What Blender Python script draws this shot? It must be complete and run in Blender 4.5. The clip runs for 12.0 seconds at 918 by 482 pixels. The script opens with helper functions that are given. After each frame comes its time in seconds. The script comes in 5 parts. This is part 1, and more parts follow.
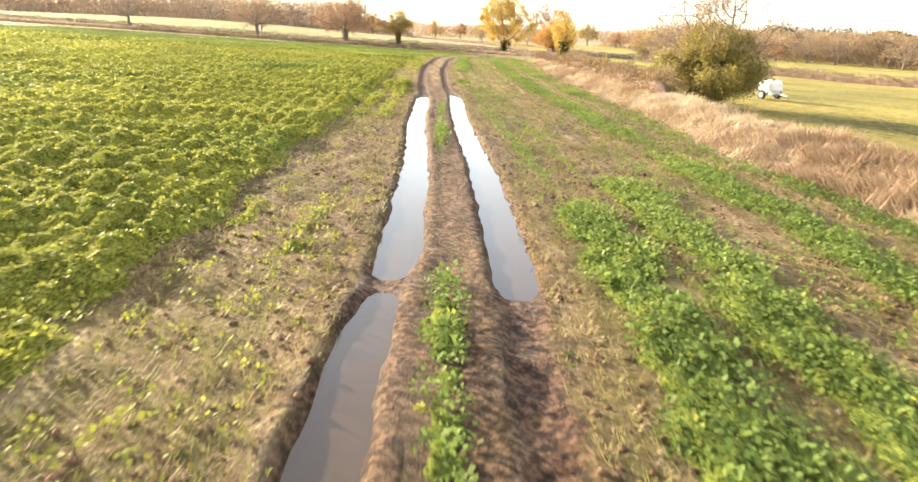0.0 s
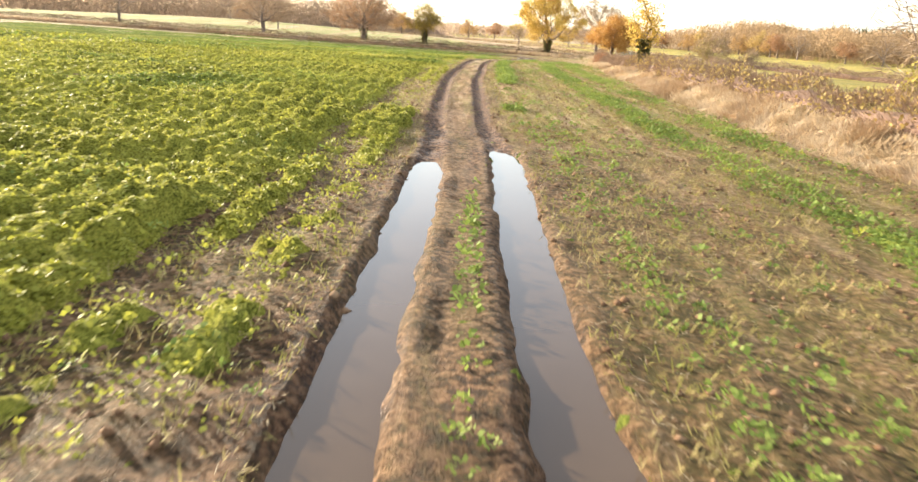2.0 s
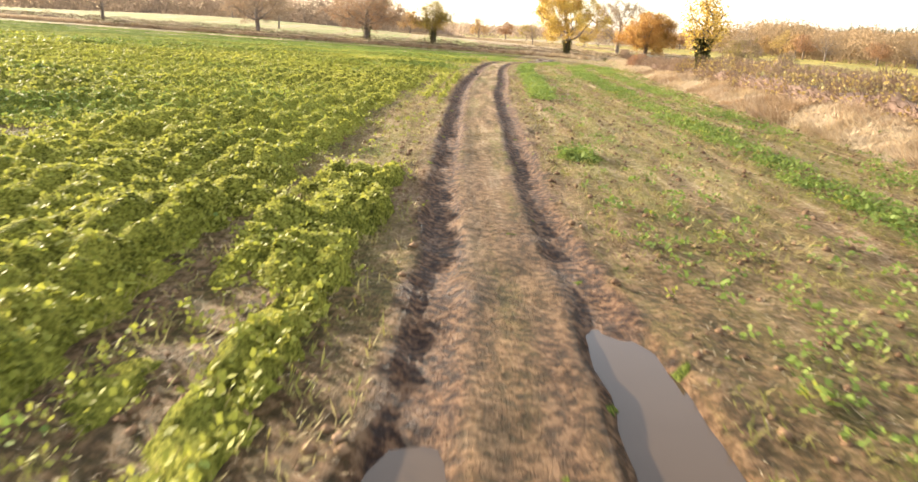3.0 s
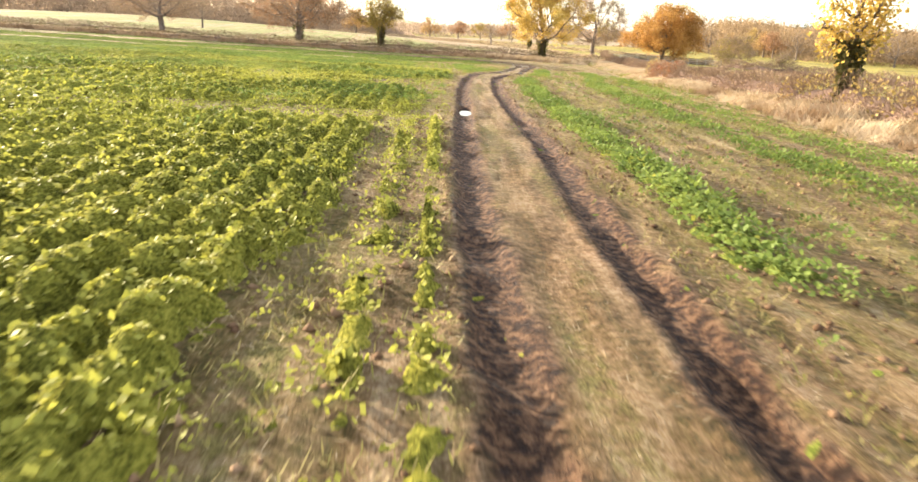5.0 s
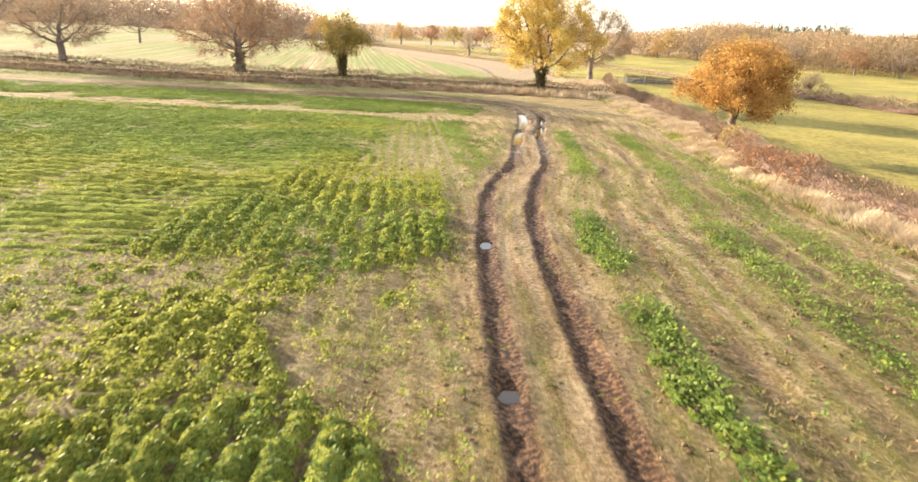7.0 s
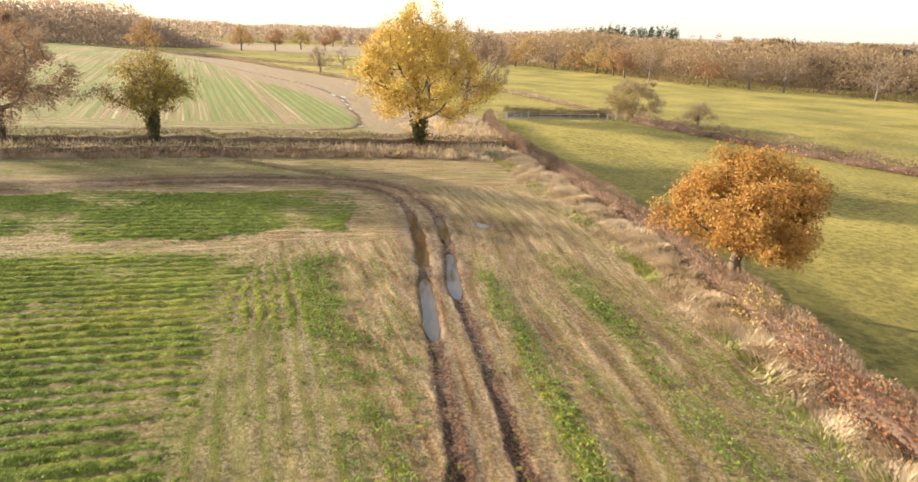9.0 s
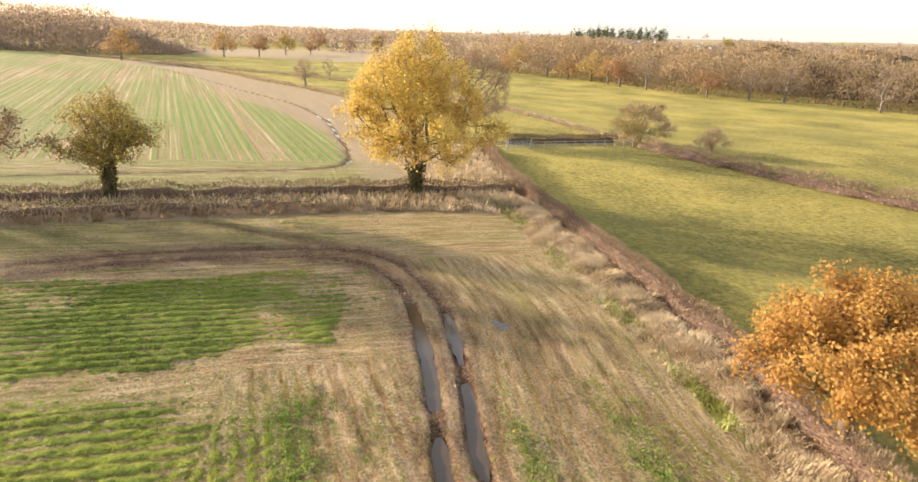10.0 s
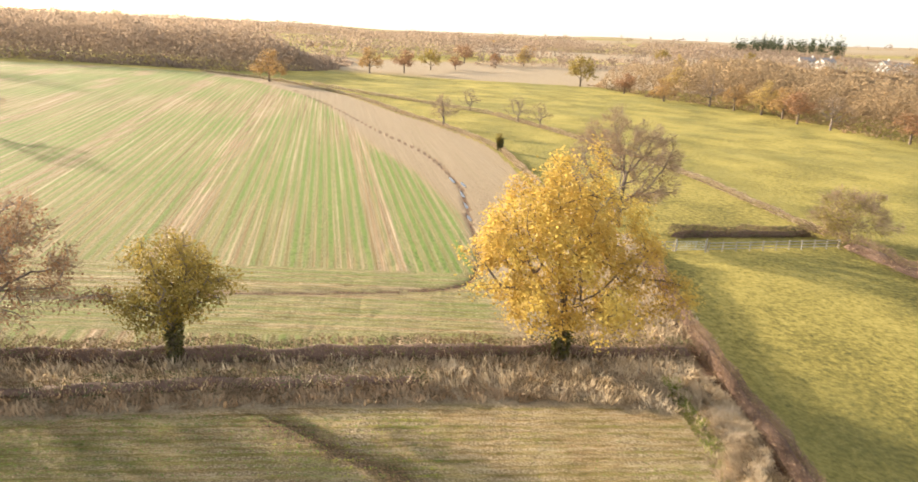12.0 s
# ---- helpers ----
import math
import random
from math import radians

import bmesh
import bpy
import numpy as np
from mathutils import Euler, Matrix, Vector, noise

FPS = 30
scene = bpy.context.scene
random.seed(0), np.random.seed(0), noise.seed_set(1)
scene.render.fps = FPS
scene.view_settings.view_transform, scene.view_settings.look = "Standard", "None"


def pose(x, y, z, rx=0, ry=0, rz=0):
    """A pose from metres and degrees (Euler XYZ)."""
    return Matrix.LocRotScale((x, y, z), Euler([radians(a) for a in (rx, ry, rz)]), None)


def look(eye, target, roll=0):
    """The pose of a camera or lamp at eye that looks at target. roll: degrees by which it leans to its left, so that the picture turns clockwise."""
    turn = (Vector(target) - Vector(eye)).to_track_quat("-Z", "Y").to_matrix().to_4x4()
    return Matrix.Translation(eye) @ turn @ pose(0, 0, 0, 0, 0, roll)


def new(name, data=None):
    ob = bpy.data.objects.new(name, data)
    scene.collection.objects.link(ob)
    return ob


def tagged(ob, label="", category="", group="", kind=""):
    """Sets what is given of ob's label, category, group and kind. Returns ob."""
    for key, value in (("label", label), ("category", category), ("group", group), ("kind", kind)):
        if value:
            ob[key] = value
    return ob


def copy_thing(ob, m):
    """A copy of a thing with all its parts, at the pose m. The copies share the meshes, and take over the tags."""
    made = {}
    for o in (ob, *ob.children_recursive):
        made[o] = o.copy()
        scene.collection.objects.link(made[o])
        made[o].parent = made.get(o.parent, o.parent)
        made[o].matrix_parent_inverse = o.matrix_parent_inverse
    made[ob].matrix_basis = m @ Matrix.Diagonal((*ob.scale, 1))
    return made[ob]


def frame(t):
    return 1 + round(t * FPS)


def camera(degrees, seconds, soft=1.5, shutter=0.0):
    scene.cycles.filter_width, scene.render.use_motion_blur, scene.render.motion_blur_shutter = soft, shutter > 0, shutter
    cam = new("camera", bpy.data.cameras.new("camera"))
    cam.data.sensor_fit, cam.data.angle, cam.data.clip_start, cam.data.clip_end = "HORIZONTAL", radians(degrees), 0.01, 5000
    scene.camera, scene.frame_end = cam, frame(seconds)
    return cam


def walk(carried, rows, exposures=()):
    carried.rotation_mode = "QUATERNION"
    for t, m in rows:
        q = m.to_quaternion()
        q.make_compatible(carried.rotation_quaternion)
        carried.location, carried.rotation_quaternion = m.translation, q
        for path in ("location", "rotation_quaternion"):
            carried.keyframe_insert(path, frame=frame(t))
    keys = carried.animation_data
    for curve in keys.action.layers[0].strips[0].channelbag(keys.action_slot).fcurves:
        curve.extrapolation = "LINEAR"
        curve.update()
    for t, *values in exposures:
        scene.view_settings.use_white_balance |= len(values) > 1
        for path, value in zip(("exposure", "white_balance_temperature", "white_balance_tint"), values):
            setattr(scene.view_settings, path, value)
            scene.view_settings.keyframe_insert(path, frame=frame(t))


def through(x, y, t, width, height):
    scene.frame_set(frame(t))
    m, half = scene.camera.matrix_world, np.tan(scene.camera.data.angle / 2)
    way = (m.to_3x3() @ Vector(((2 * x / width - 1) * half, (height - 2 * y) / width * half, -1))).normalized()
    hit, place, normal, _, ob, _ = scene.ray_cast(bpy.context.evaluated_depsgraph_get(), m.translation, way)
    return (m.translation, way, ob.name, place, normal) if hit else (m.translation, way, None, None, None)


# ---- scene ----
cam = camera(67.75, 12.0, shutter=0.14)
PATH = [
    (0, (2.523, 1.506, 3.161), (2.578, 3.419, 2.581), 1.60),
    (0.5, (2.579, 7.268, 3.021), (2.622, 9.181, 2.441), 1.59),
    (1, (2.603, 12.903, 2.914), (2.621, 14.817, 2.333), 1.60),
    (1.5, (2.587, 18.769, 2.772), (2.58, 20.682, 2.191), 1.58),
    (2, (2.457, 24.606, 2.616), (2.423, 26.52, 2.036), 1.63),
    (2.5, (2.196, 30.432, 2.436), (2.146, 32.346, 1.857), 1.61),
    (3, (1.801, 36.47, 2.438), (1.742, 38.383, 1.858), 1.70),
    (3.2, (1.693, 38.743, 2.512), (1.629, 40.656, 1.931), 1.65),
    (5, (0.152, 59.243, 2.442), (0.228, 61.156, 1.863), 1.43),
    (5.5, (-0.057, 65.068, 2.915), (0.027, 66.98, 2.336), 1.36),
    (6, (-0.142, 70.888, 3.912), (-0.058, 72.8, 3.331), 1.37),
    (6.5, (-0.226, 75.876, 4.996), (-0.142, 77.788, 4.414), 1.37),
    (7, (-0.33, 80.76, 5.84), (-0.178, 82.668, 5.259), 1.22),
    (7.2, (-0.298, 82.832, 6.115), (-0.092, 84.734, 5.534), 1.30),
    (8.8, (0.319, 98.52, 9.866), (0.859, 100.355, 9.282), 1.52),
    (9, (0.559, 100.566, 10.35), (1.113, 102.397, 9.767), 1.48),
    (9.5, (1.137, 105.062, 11.601), (1.712, 106.887, 11.019), 1.44),
    (10, (1.815, 109.63, 13.201), (2.403, 111.45, 12.616), 1.45),
    (10.5, (2.595, 114.347, 14.86), (3.187, 116.165, 14.274), 1.49),
    (11, (3.461, 118.714, 16.518), (4.05, 120.533, 15.931), 1.54),
    (11.5, (4.278, 122.917, 18.352), (4.756, 124.768, 17.764), 1.65),
    (12, (4.856, 127.267, 20.327), (5.066, 129.165, 19.734), 2.11),
]
walk(cam, [(t, look(eye, target, roll)) for t, eye, target, roll in PATH], exposures=[(0.0, 2.1), (2.0, 1.95), (6.5, 1.98), (9.0, 1.45), (12.0, 1.56)])

# ---------------------------------------------------------------- light
SUN_AZ, SUN_EL = radians(-51.5), radians(15.0)  # from +y towards +x, and up
world = bpy.data.worlds.new("sky_world")
scene.world = world
world.use_nodes = True
wn = world.node_tree
sky = wn.nodes.new("ShaderNodeTexSky")
sky.sky_type = "NISHITA"
sky.sun_disc = False
sky.sun_elevation, sky.sun_rotation = SUN_EL, SUN_AZ
sky.altitude, sky.air_density, sky.dust_density, sky.ozone_density = 60.0, 1.0, 1.6, 1.0
clear, haze, both = wn.nodes["Background"], wn.nodes.new("ShaderNodeBackground"), wn.nodes.new("ShaderNodeAddShader")
wn.links.new(sky.outputs[0], clear.inputs[0])
clear.inputs[1].default_value = 0.08
haze.inputs[0].default_value, haze.inputs[1].default_value = (1.0, 0.955, 0.905, 1), 0.28  # thin bright cloud all over
wn.links.new(clear.outputs[0], both.inputs[0])
wn.links.new(haze.outputs[0], both.inputs[1])
wn.links.new(both.outputs[0], wn.nodes["World Output"].inputs[0])
sun = new("sun", bpy.data.lights.new("sun", "SUN"))
sun.data.energy, sun.data.angle, sun.data.color = 5.0, radians(1.5), (1.0, 0.86, 0.66)
sun.matrix_world = look((0, 0, 60), (-math.sin(SUN_AZ) * math.cos(SUN_EL), -math.cos(SUN_AZ) * math.cos(SUN_EL), 60 - math.sin(SUN_EL)))

# ---------------------------------------------------------------- small tools
rng = np.random.default_rng(7)


def nodes_of(name):
    m = bpy.data.materials.new(name)
    m.use_nodes = True
    return m, m.node_tree, m.node_tree.nodes["Principled BSDF"]


def noise_at(nt, scale, detail=4.0, rough=0.55, stretch=(1, 1, 1), coords=None):
    n = nt.nodes.new("ShaderNodeTexNoise")
    n.inputs["Scale"].default_value, n.inputs["Detail"].default_value, n.inputs["Roughness"].default_value = scale, detail, rough
    mp = nt.nodes.new("ShaderNodeMapping")
    mp.inputs["Scale"].default_value = stretch
    if coords is None:
        coords = nt.nodes.new("ShaderNodeTexCoord").outputs["Object"]
    nt.links.new(coords, mp.inputs[0])
    nt.links.new(mp.outputs[0], n.inputs["Vector"])
    return n.outputs["Fac"]


def ramp(nt, fac, stops):
    r = nt.nodes.new("ShaderNodeValToRGB")
    while len(r.color_ramp.elements) < len(stops):
        r.color_ramp.elements.new(0.5)
    for e, (p, c) in zip(r.color_ramp.elements, stops):
        e.position, e.color = p, (*c, 1) if len(c) == 3 else c
    nt.links.new(fac, r.inputs[0])
    return r.outputs[0]


def mix(nt, fac, a, b, how="MIX"):
    m = nt.nodes.new("ShaderNodeMix")
    m.data_type, m.blend_type = "RGBA", how
    for sock, v in ((m.inputs[0], fac), (m.inputs[6], a), (m.inputs[7], b)):
        if isinstance(v, (int, float)):
            sock.default_value = v
        elif isinstance(v, tuple):
            sock.default_value = (*v, 1)
        else:
            nt.links.new(v, sock)
    return m.outputs[2]


def maths(nt, op, a, b=0.0, clamp=False):
    m = nt.nodes.new("ShaderNodeMath")
    m.operation, m.use_clamp = op, clamp
    for sock, v in zip(m.inputs, (a, b)):
        if isinstance(v, (int, float)):
            sock.default_value = v
        else:
            nt.links.new(v, sock)
    return m.outputs[0]


def bumped(nt, bsdf, height, strength, distance):
    b = nt.nodes.new("ShaderNodeBump")
    b.inputs["Strength"].default_value, b.inputs["Distance"].default_value = strength, distance
    nt.links.new(height, b.inputs["Height"])
    nt.links.new(b.outputs[0], bsdf.inputs["Normal"])


def surface(name, dark, light, scale=6.0, rough=0.8, bump=0.4, stretch=(1, 1, 1), metal=0.0):
    """A worn surface: two scales of colour variation and a fine relief."""
    m, nt, b = nodes_of(name)
    fine, coarse = noise_at(nt, scale, 6, 0.65, stretch), noise_at(nt, scale / 9, 3, 0.5, stretch)
    both = maths(nt, "ADD", maths(nt, "MULTIPLY", fine, 0.6), maths(nt, "MULTIPLY", coarse, 0.4))
    nt.links.new(ramp(nt, both, [(0.32, dark), (0.68, light)]), b.inputs["Base Color"])
    b.inputs["Roughness"].default_value, b.inputs["Metallic"].default_value = rough, metal
    bumped(nt, b, fine, bump, 0.3 / scale)
    return m


def foliage(name, tones, through=0.35, rough=0.5, patch=0.0):
    """Leaves: each leaf takes its own tone, and lets some light through."""
    m, nt, b = nodes_of(name)
    geo = nt.nodes.new("ShaderNodeNewGeometry")
    fac = geo.outputs["Random Per Island"]
    if patch:
        drift = maths(nt, "MULTIPLY", maths(nt, "SUBTRACT", noise_at(nt, patch, 3), 0.5), 1.6)
        fac = maths(nt, "ADD", maths(nt, "MULTIPLY", fac, 0.28), maths(nt, "ADD", drift, 0.36), True)
    col = ramp(nt, fac, [(i / max(1, len(tones) - 1), c) for i, c in enumerate(tones)])
    nt.links.new(col, b.inputs["Base Color"])
    b.inputs["Roughness"].default_value = rough
    b.inputs["Specular IOR Level"].default_value = 0.15
    tr = nt.nodes.new("ShaderNodeBsdfTranslucent")
    nt.links.new(col, tr.inputs[0])
    sh = nt.nodes.new("ShaderNodeMixShader")
    sh.inputs[0].default_value = through
    nt.links.new(b.outputs[0], sh.inputs[1])
    nt.links.new(tr.outputs[0], sh.inputs[2])
    nt.links.new(sh.outputs[0], nt.nodes["Material Output"].inputs[0])
    return m


def mesh_from(name, verts, faces, material, smooth=False):
    """A mesh from arrays of corners and of faces of one size."""
    verts, faces = np.asarray(verts, np.float32), np.asarray(faces, np.int32)
    me = bpy.data.meshes.new(name)
    n, k = faces.shape
    me.vertices.add(len(verts))
    me.vertices.foreach_set("co", verts.ravel())
    me.loops.add(n * k)
    me.loops.foreach_set("vertex_index", faces.ravel())
    me.polygons.add(n)
    me.polygons.foreach_set("loop_start", np.arange(0, n * k, k, dtype=np.int32))
    me.polygons.foreach_set("use_smooth", np.full(n, smooth))
    me.update(calc_edges=True)
    me.materials.append(material)
    return me


def part(name, me, parent, label=""):
    ob = new(name, me)
    ob.parent = parent
    if label:
        ob["label"] = label
    return ob


def bm_mesh(name, bm, material):
    me = bpy.data.meshes.new(name)
    bm.to_mesh(me)
    bm.free()
    me.materials.append(material)
    return me


def thing(name, at, label, category, group="", kind=""):
    e = new(name)
    e.location = at
    return tagged(e, label, category, group, kind)


def unit(v):
    return v / np.maximum(np.linalg.norm(v, axis=-1, keepdims=True), 1e-9)


def diamonds(at, along, side):
    """Leaf-shaped cards: base, flank, tip, flank."""
    n = len(at)
    v = np.stack([at, at + along * 0.45 - side, at + along, at + along * 0.45 + side], 1).reshape(-1, 3)
    return v, np.arange(4 * n).reshape(n, 4)


def joined(pieces):
    vs, fs, n = [], [], 0
    for v, f in pieces:
        vs.append(v)
        fs.append(f + n)
        n += len(v)
    return np.concatenate(vs), np.concatenate(fs)


def spread(n):
    """Random unit directions."""
    return unit(rng.normal(size=(n, 3)))


def value_noise(x, y, cell, seed):
    """Smooth noise over the plan, 0 to 1."""
    r = np.random.default_rng(seed).random((256, 256))
    u, v = np.asarray(x, float) / cell, np.asarray(y, float) / cell
    i, j = np.floor(u).astype(int), np.floor(v).astype(int)
    a, b = u - i, v - j
    a, b = a * a * (3 - 2 * a), b * b * (3 - 2 * b)
    g = lambda p, q: r[p % 256, q % 256]  # noqa: E731
    return (g(i, j) * (1 - a) + g(i + 1, j) * a) * (1 - b) + (g(i, j + 1) * (1 - a) + g(i + 1, j + 1) * a) * b


def step(lo, hi, v):
    s = np.clip((np.asarray(v, float) - lo) / (hi - lo), 0, 1)
    return s * s * (3 - 2 * s)


def band(v, lo, hi, soft):
    return step(lo - soft, lo + soft, v) * (1 - step(hi - soft, hi + soft, v))


def cells(x, y, cx, cy, seed, jx=0.35, jy=0.8, wx=1.0, wy=1.0):
    """Distance to the nearest plant of a jittered planting, in cells."""
    r = np.random.default_rng(seed).random((2, 128, 128))
    x, y = np.asarray(x, float) / cx, np.asarray(y, float) / cy
    i, j = np.floor(x).astype(int), np.floor(y).astype(int)
    best = np.full(x.shape, 9.0)
    for a in (-1, 0, 1):
        for b in (-1, 0, 1):
            p, q = (i + a) % 128, (j + b) % 128
            best = np.minimum(best, np.hypot(wx * (x - i - a - 0.5 - jx * (r[0, p, q] - 0.5)), wy * (y - j - b - 0.5 - jy * (r[1, p, q] - 0.5))))
    return best


def smooth_line(points, gap=0.5):
    """A rounded line through plan points, sampled every gap metres."""
    p = np.array(points, float)
    p = np.concatenate([[2 * p[0] - p[1]], p, [2 * p[-1] - p[-2]]])
    out = []
    for a, b, c, d in zip(p[:-3], p[1:-2], p[2:-1], p[3:]):
        n = max(2, int(np.linalg.norm(c - b) / gap))
        t = np.arange(n)[:, None] / n
        out.append(0.5 * (2 * b + (c - a) * t + (2 * a - 5 * b + 4 * c - d) * t**2 + (3 * b - a - 3 * c + d) * t**3))
    return np.concatenate(out + [p[-2:-1]])


# ---------------------------------------------------------------- the plan
RUT_L = smooth_line([(1.6, -12), (1.6, 6), (1.85, 12), (1.8, 20), (1.5, 28), (1.45, 34), (1.4, 41), (1.3, 45), (1.1, 49), (0.9, 58), (0.75, 65), (0.8, 71),
                     (0.95, 77.5), (1.2, 83.2), (1.35, 89), (1.7, 95.9), (2.1, 100.9), (2.9, 106.9), (3.9, 111), (5.1, 115.1), (6.4, 122.2), (7.5, 128.3),
                     (8.5, 133), (9.4, 138), (10.0, 143), (10.0, 146.5), (9.0, 149.8), (6.6, 151.7), (1.7, 152.5), (-4.3, 152.2), (-9.5, 151), (-20, 149), (-45, 146), (-90, 141)])
RUT_R = smooth_line([(3.5, -12), (3.5, 6.3), (3.65, 12), (3.6, 18.4), (3.3, 30), (3.25, 36), (3.25, 41), (3.05, 43.5), (2.75, 48), (2.6, 58.9), (2.5, 66), (2.6, 71),
                     (2.8, 75.5), (2.9, 81), (3.05, 89), (3.4, 96), (3.8, 101.2), (4.4, 105.3), (5.8, 111.4), (6.8, 114.8), (8.0, 122), (8.9, 128.3),
                     (9.9, 132.8), (11.0, 138), (11.6, 142.5), (11.5, 147), (10.6, 150.6), (8.2, 153.2), (1.7, 154.2), (-4.6, 154), (-9.9, 152.7), (-20, 150.7), (-45, 147.7), (-90, 142.7)])
RUN_L, RUN_R = (r[: np.argmax(r[:, 1] > 145)] for r in (RUT_L, RUT_R))  # the stretch before the bend
RUT_FAR = smooth_line([(-80, 171), (-40, 174.5), (-20, 176.8), (-6, 178.8), (6, 180.3), (12, 183), (14, 192), (14.4, 204), (15.0, 217), (14.2, 228), (11, 246), (2, 270), (-8, 300), (-22, 335)])
HEDGE = smooth_line([(16.2, -10), (16.0, 30), (16.2, 50), (16.6, 70), (17.2, 88), (18.2, 112), (19.6, 118.5), (21.2, 124.5), (23.2, 132), (24.6, 140), (25.6, 149), (26.6, 158), (27.3, 166), (28.6, 177), (31, 188.5), (32.6, 193.2)])
VERGE = smooth_line([(13.2, -10), (13.0, 16), (12.3, 25), (13.4, 38), (13.2, 53), (13.2, 64), (14.3, 78), (14.4, 87), (15.6, 98), (16.2, 114), (17.6, 119), (18.8, 126.5), (20.4, 136), (21.3, 147), (22.6, 158), (23.0, 164)])
CROSS = smooth_line([(-140, 170), (-60, 167.5), (-40, 166.8), (-20, 167), (-8, 167.4), (10, 168.8), (27, 169.8)])
CROSS_FRONT = smooth_line([(-140, 163.5), (-60, 161.5), (-30, 160), (-15, 160.8), (-6, 162), (6, 162.9), (16, 163.3), (24, 161.8)])
FAR_EDGE = smooth_line([(29.5, 172), (27.5, 205), (26.5, 240), (25, 257), (17.5, 279), (9, 297), (-6, 332), (-30, 362), (-60, 381)])
EAST = smooth_line([(58.5, 199), (60.5, 188), (63, 178), (66.5, 166), (73, 145), (82, 115), (95, 70), (105, 35), (116, -10)])
NORTH = smooth_line([(59, 203), (58, 216), (55.5, 240), (47, 270), (37, 296), (27, 314), (-6, 346), (-20, 362)])


def along_y(line, y):
    return np.interp(y, line[:, 1], line[:, 0])


def along_x(line, x):
    return np.interp(x, line[:, 0], line[:, 1])


def away(line, x, y, cap=3.0):
    """Distance of plan points from a line, where nearer than cap."""
    x, y = np.asarray(x, float).ravel(), np.asarray(y, float).ravel()
    d = np.full(len(x), cap)
    lo, hi = line.min(0) - cap, line.max(0) + cap
    i = np.nonzero((x > lo[0]) & (x < hi[0]) & (y > lo[1]) & (y < hi[1]))[0]
    a, ab = line[:-1], np.diff(line, axis=0)
    order = np.argsort(y[i])
    i = i[order]
    for s in range(0, len(i), 4000):
        k = i[s : s + 4000]
        near = (np.maximum(a[:, 1], line[1:, 1]) > y[k].min() - cap) & (np.minimum(a[:, 1], line[1:, 1]) < y[k].max() + cap)
        if not near.any():
            continue
        p = np.stack([x[k], y[k]], 1)[:, None] - a[near]
        t = np.clip((p * ab[near]).sum(-1) / (ab[near] ** 2).sum(-1), 0, 1)
        d[k] = np.minimum(d[k], np.linalg.norm(p - t[..., None] * ab[near], axis=-1).min(1))
    return d


SLOPE = 0.04
LIE_Y, LIE_Z = (-50, 30, 42, 55, 105, 130, 165, 185, 280, 2000), (0, -0.1, -0.2, 0, 0, -0.6, -0.6, -0.3, 0, 0)
# Where rain stands in the wheel ruts: the rut (0 left, 1 right), from y, to y, half-width of the water.
STANDING = [(0, 4.2, 10.0, 0.2), (0, 10.9, 40.4, 0.33), (1, 10.3, 42.6, 0.36), (0, 82.0, 84.6, 0.26), (0, 90.9, 91.5, 0.12), (0, 99.7, 100.5, 0.11),
            (0, 123.5, 130.5, 0.27), (0, 132.2, 143.6, 0.33), (1, 127.6, 134.4, 0.24), (1, 136.0, 142.0, 0.26)]
DEEP = 0.24


def lie(x, y):
    """The lie of the land, without banks and ruts: it falls gently to the east."""
    x, y = np.asarray(x, float), np.asarray(y, float)
    z = 18 * np.tanh(-SLOPE * x / 18) * np.where(x > 0, 1 - 0.9 * step(200, 600, np.hypot(x, y)), 1.0)
    g = np.interp(y, LIE_Y, LIE_Z)
    for o in (-6, -3, 3, 6):
        g = g + np.interp(y + o, LIE_Y, LIE_Z)
    z = z + g / 5
    z = z + 2.1 * np.exp(-((x + 98) ** 2 + (y - 322) ** 2) / 65**2)
    z = z + 9 * np.exp(-((x - 430) ** 2 + (y - 850) ** 2) / 160**2)
    far = step(380, 1500, np.hypot(x, y))
    return z + far * 14 * (value_noise(x, y, 420, 3) - 0.35) * 1.6


def rut_depth(y, which):
    """Depth of a wheel rut along the track; deep where water stands."""
    d = 0.045 + 0.05 * value_noise(np.zeros_like(y), y, 3.0, 11 + which)
    for side, a, b, _ in STANDING:
        if side == which:
            d = np.maximum(d, DEEP * band(y, a, b, min(0.8, 0.3 * (b - a))))
    return d


def wet_run(y, which):
    """1 along the water in a rut, 0 where it is dry."""
    w = 0 * y
    for side, a, b, h in STANDING:
        if side == which and b - a > 3:
            w = np.maximum(w, band(y, a, b, 1.0) * min(1.0, h / 0.32))
    return w


def bank(x, y):
    """The raised verge between field and hedge."""
    f, h = along_y(VERGE, y), along_y(HEDGE, y)
    high = np.interp(y, (0, 55, 70, 110, 150), (0.6, 0.6, 0.5, 0.35, 0.3))
    high = high + 0.35 * (value_noise(x, y, 1.7, 95) - 0.35)
    b = step(f - 0.3, f + 1.8, x) * (1 - step(h + 0.3, h + 2.5, x)) * high * (y < 196)
    ff = along_x(CROSS_FRONT, x)
    c = band(y, ff + 1.0, ff + 6.5, 1.0) * 0.3 * (x < 30)
    return np.maximum(b, c)


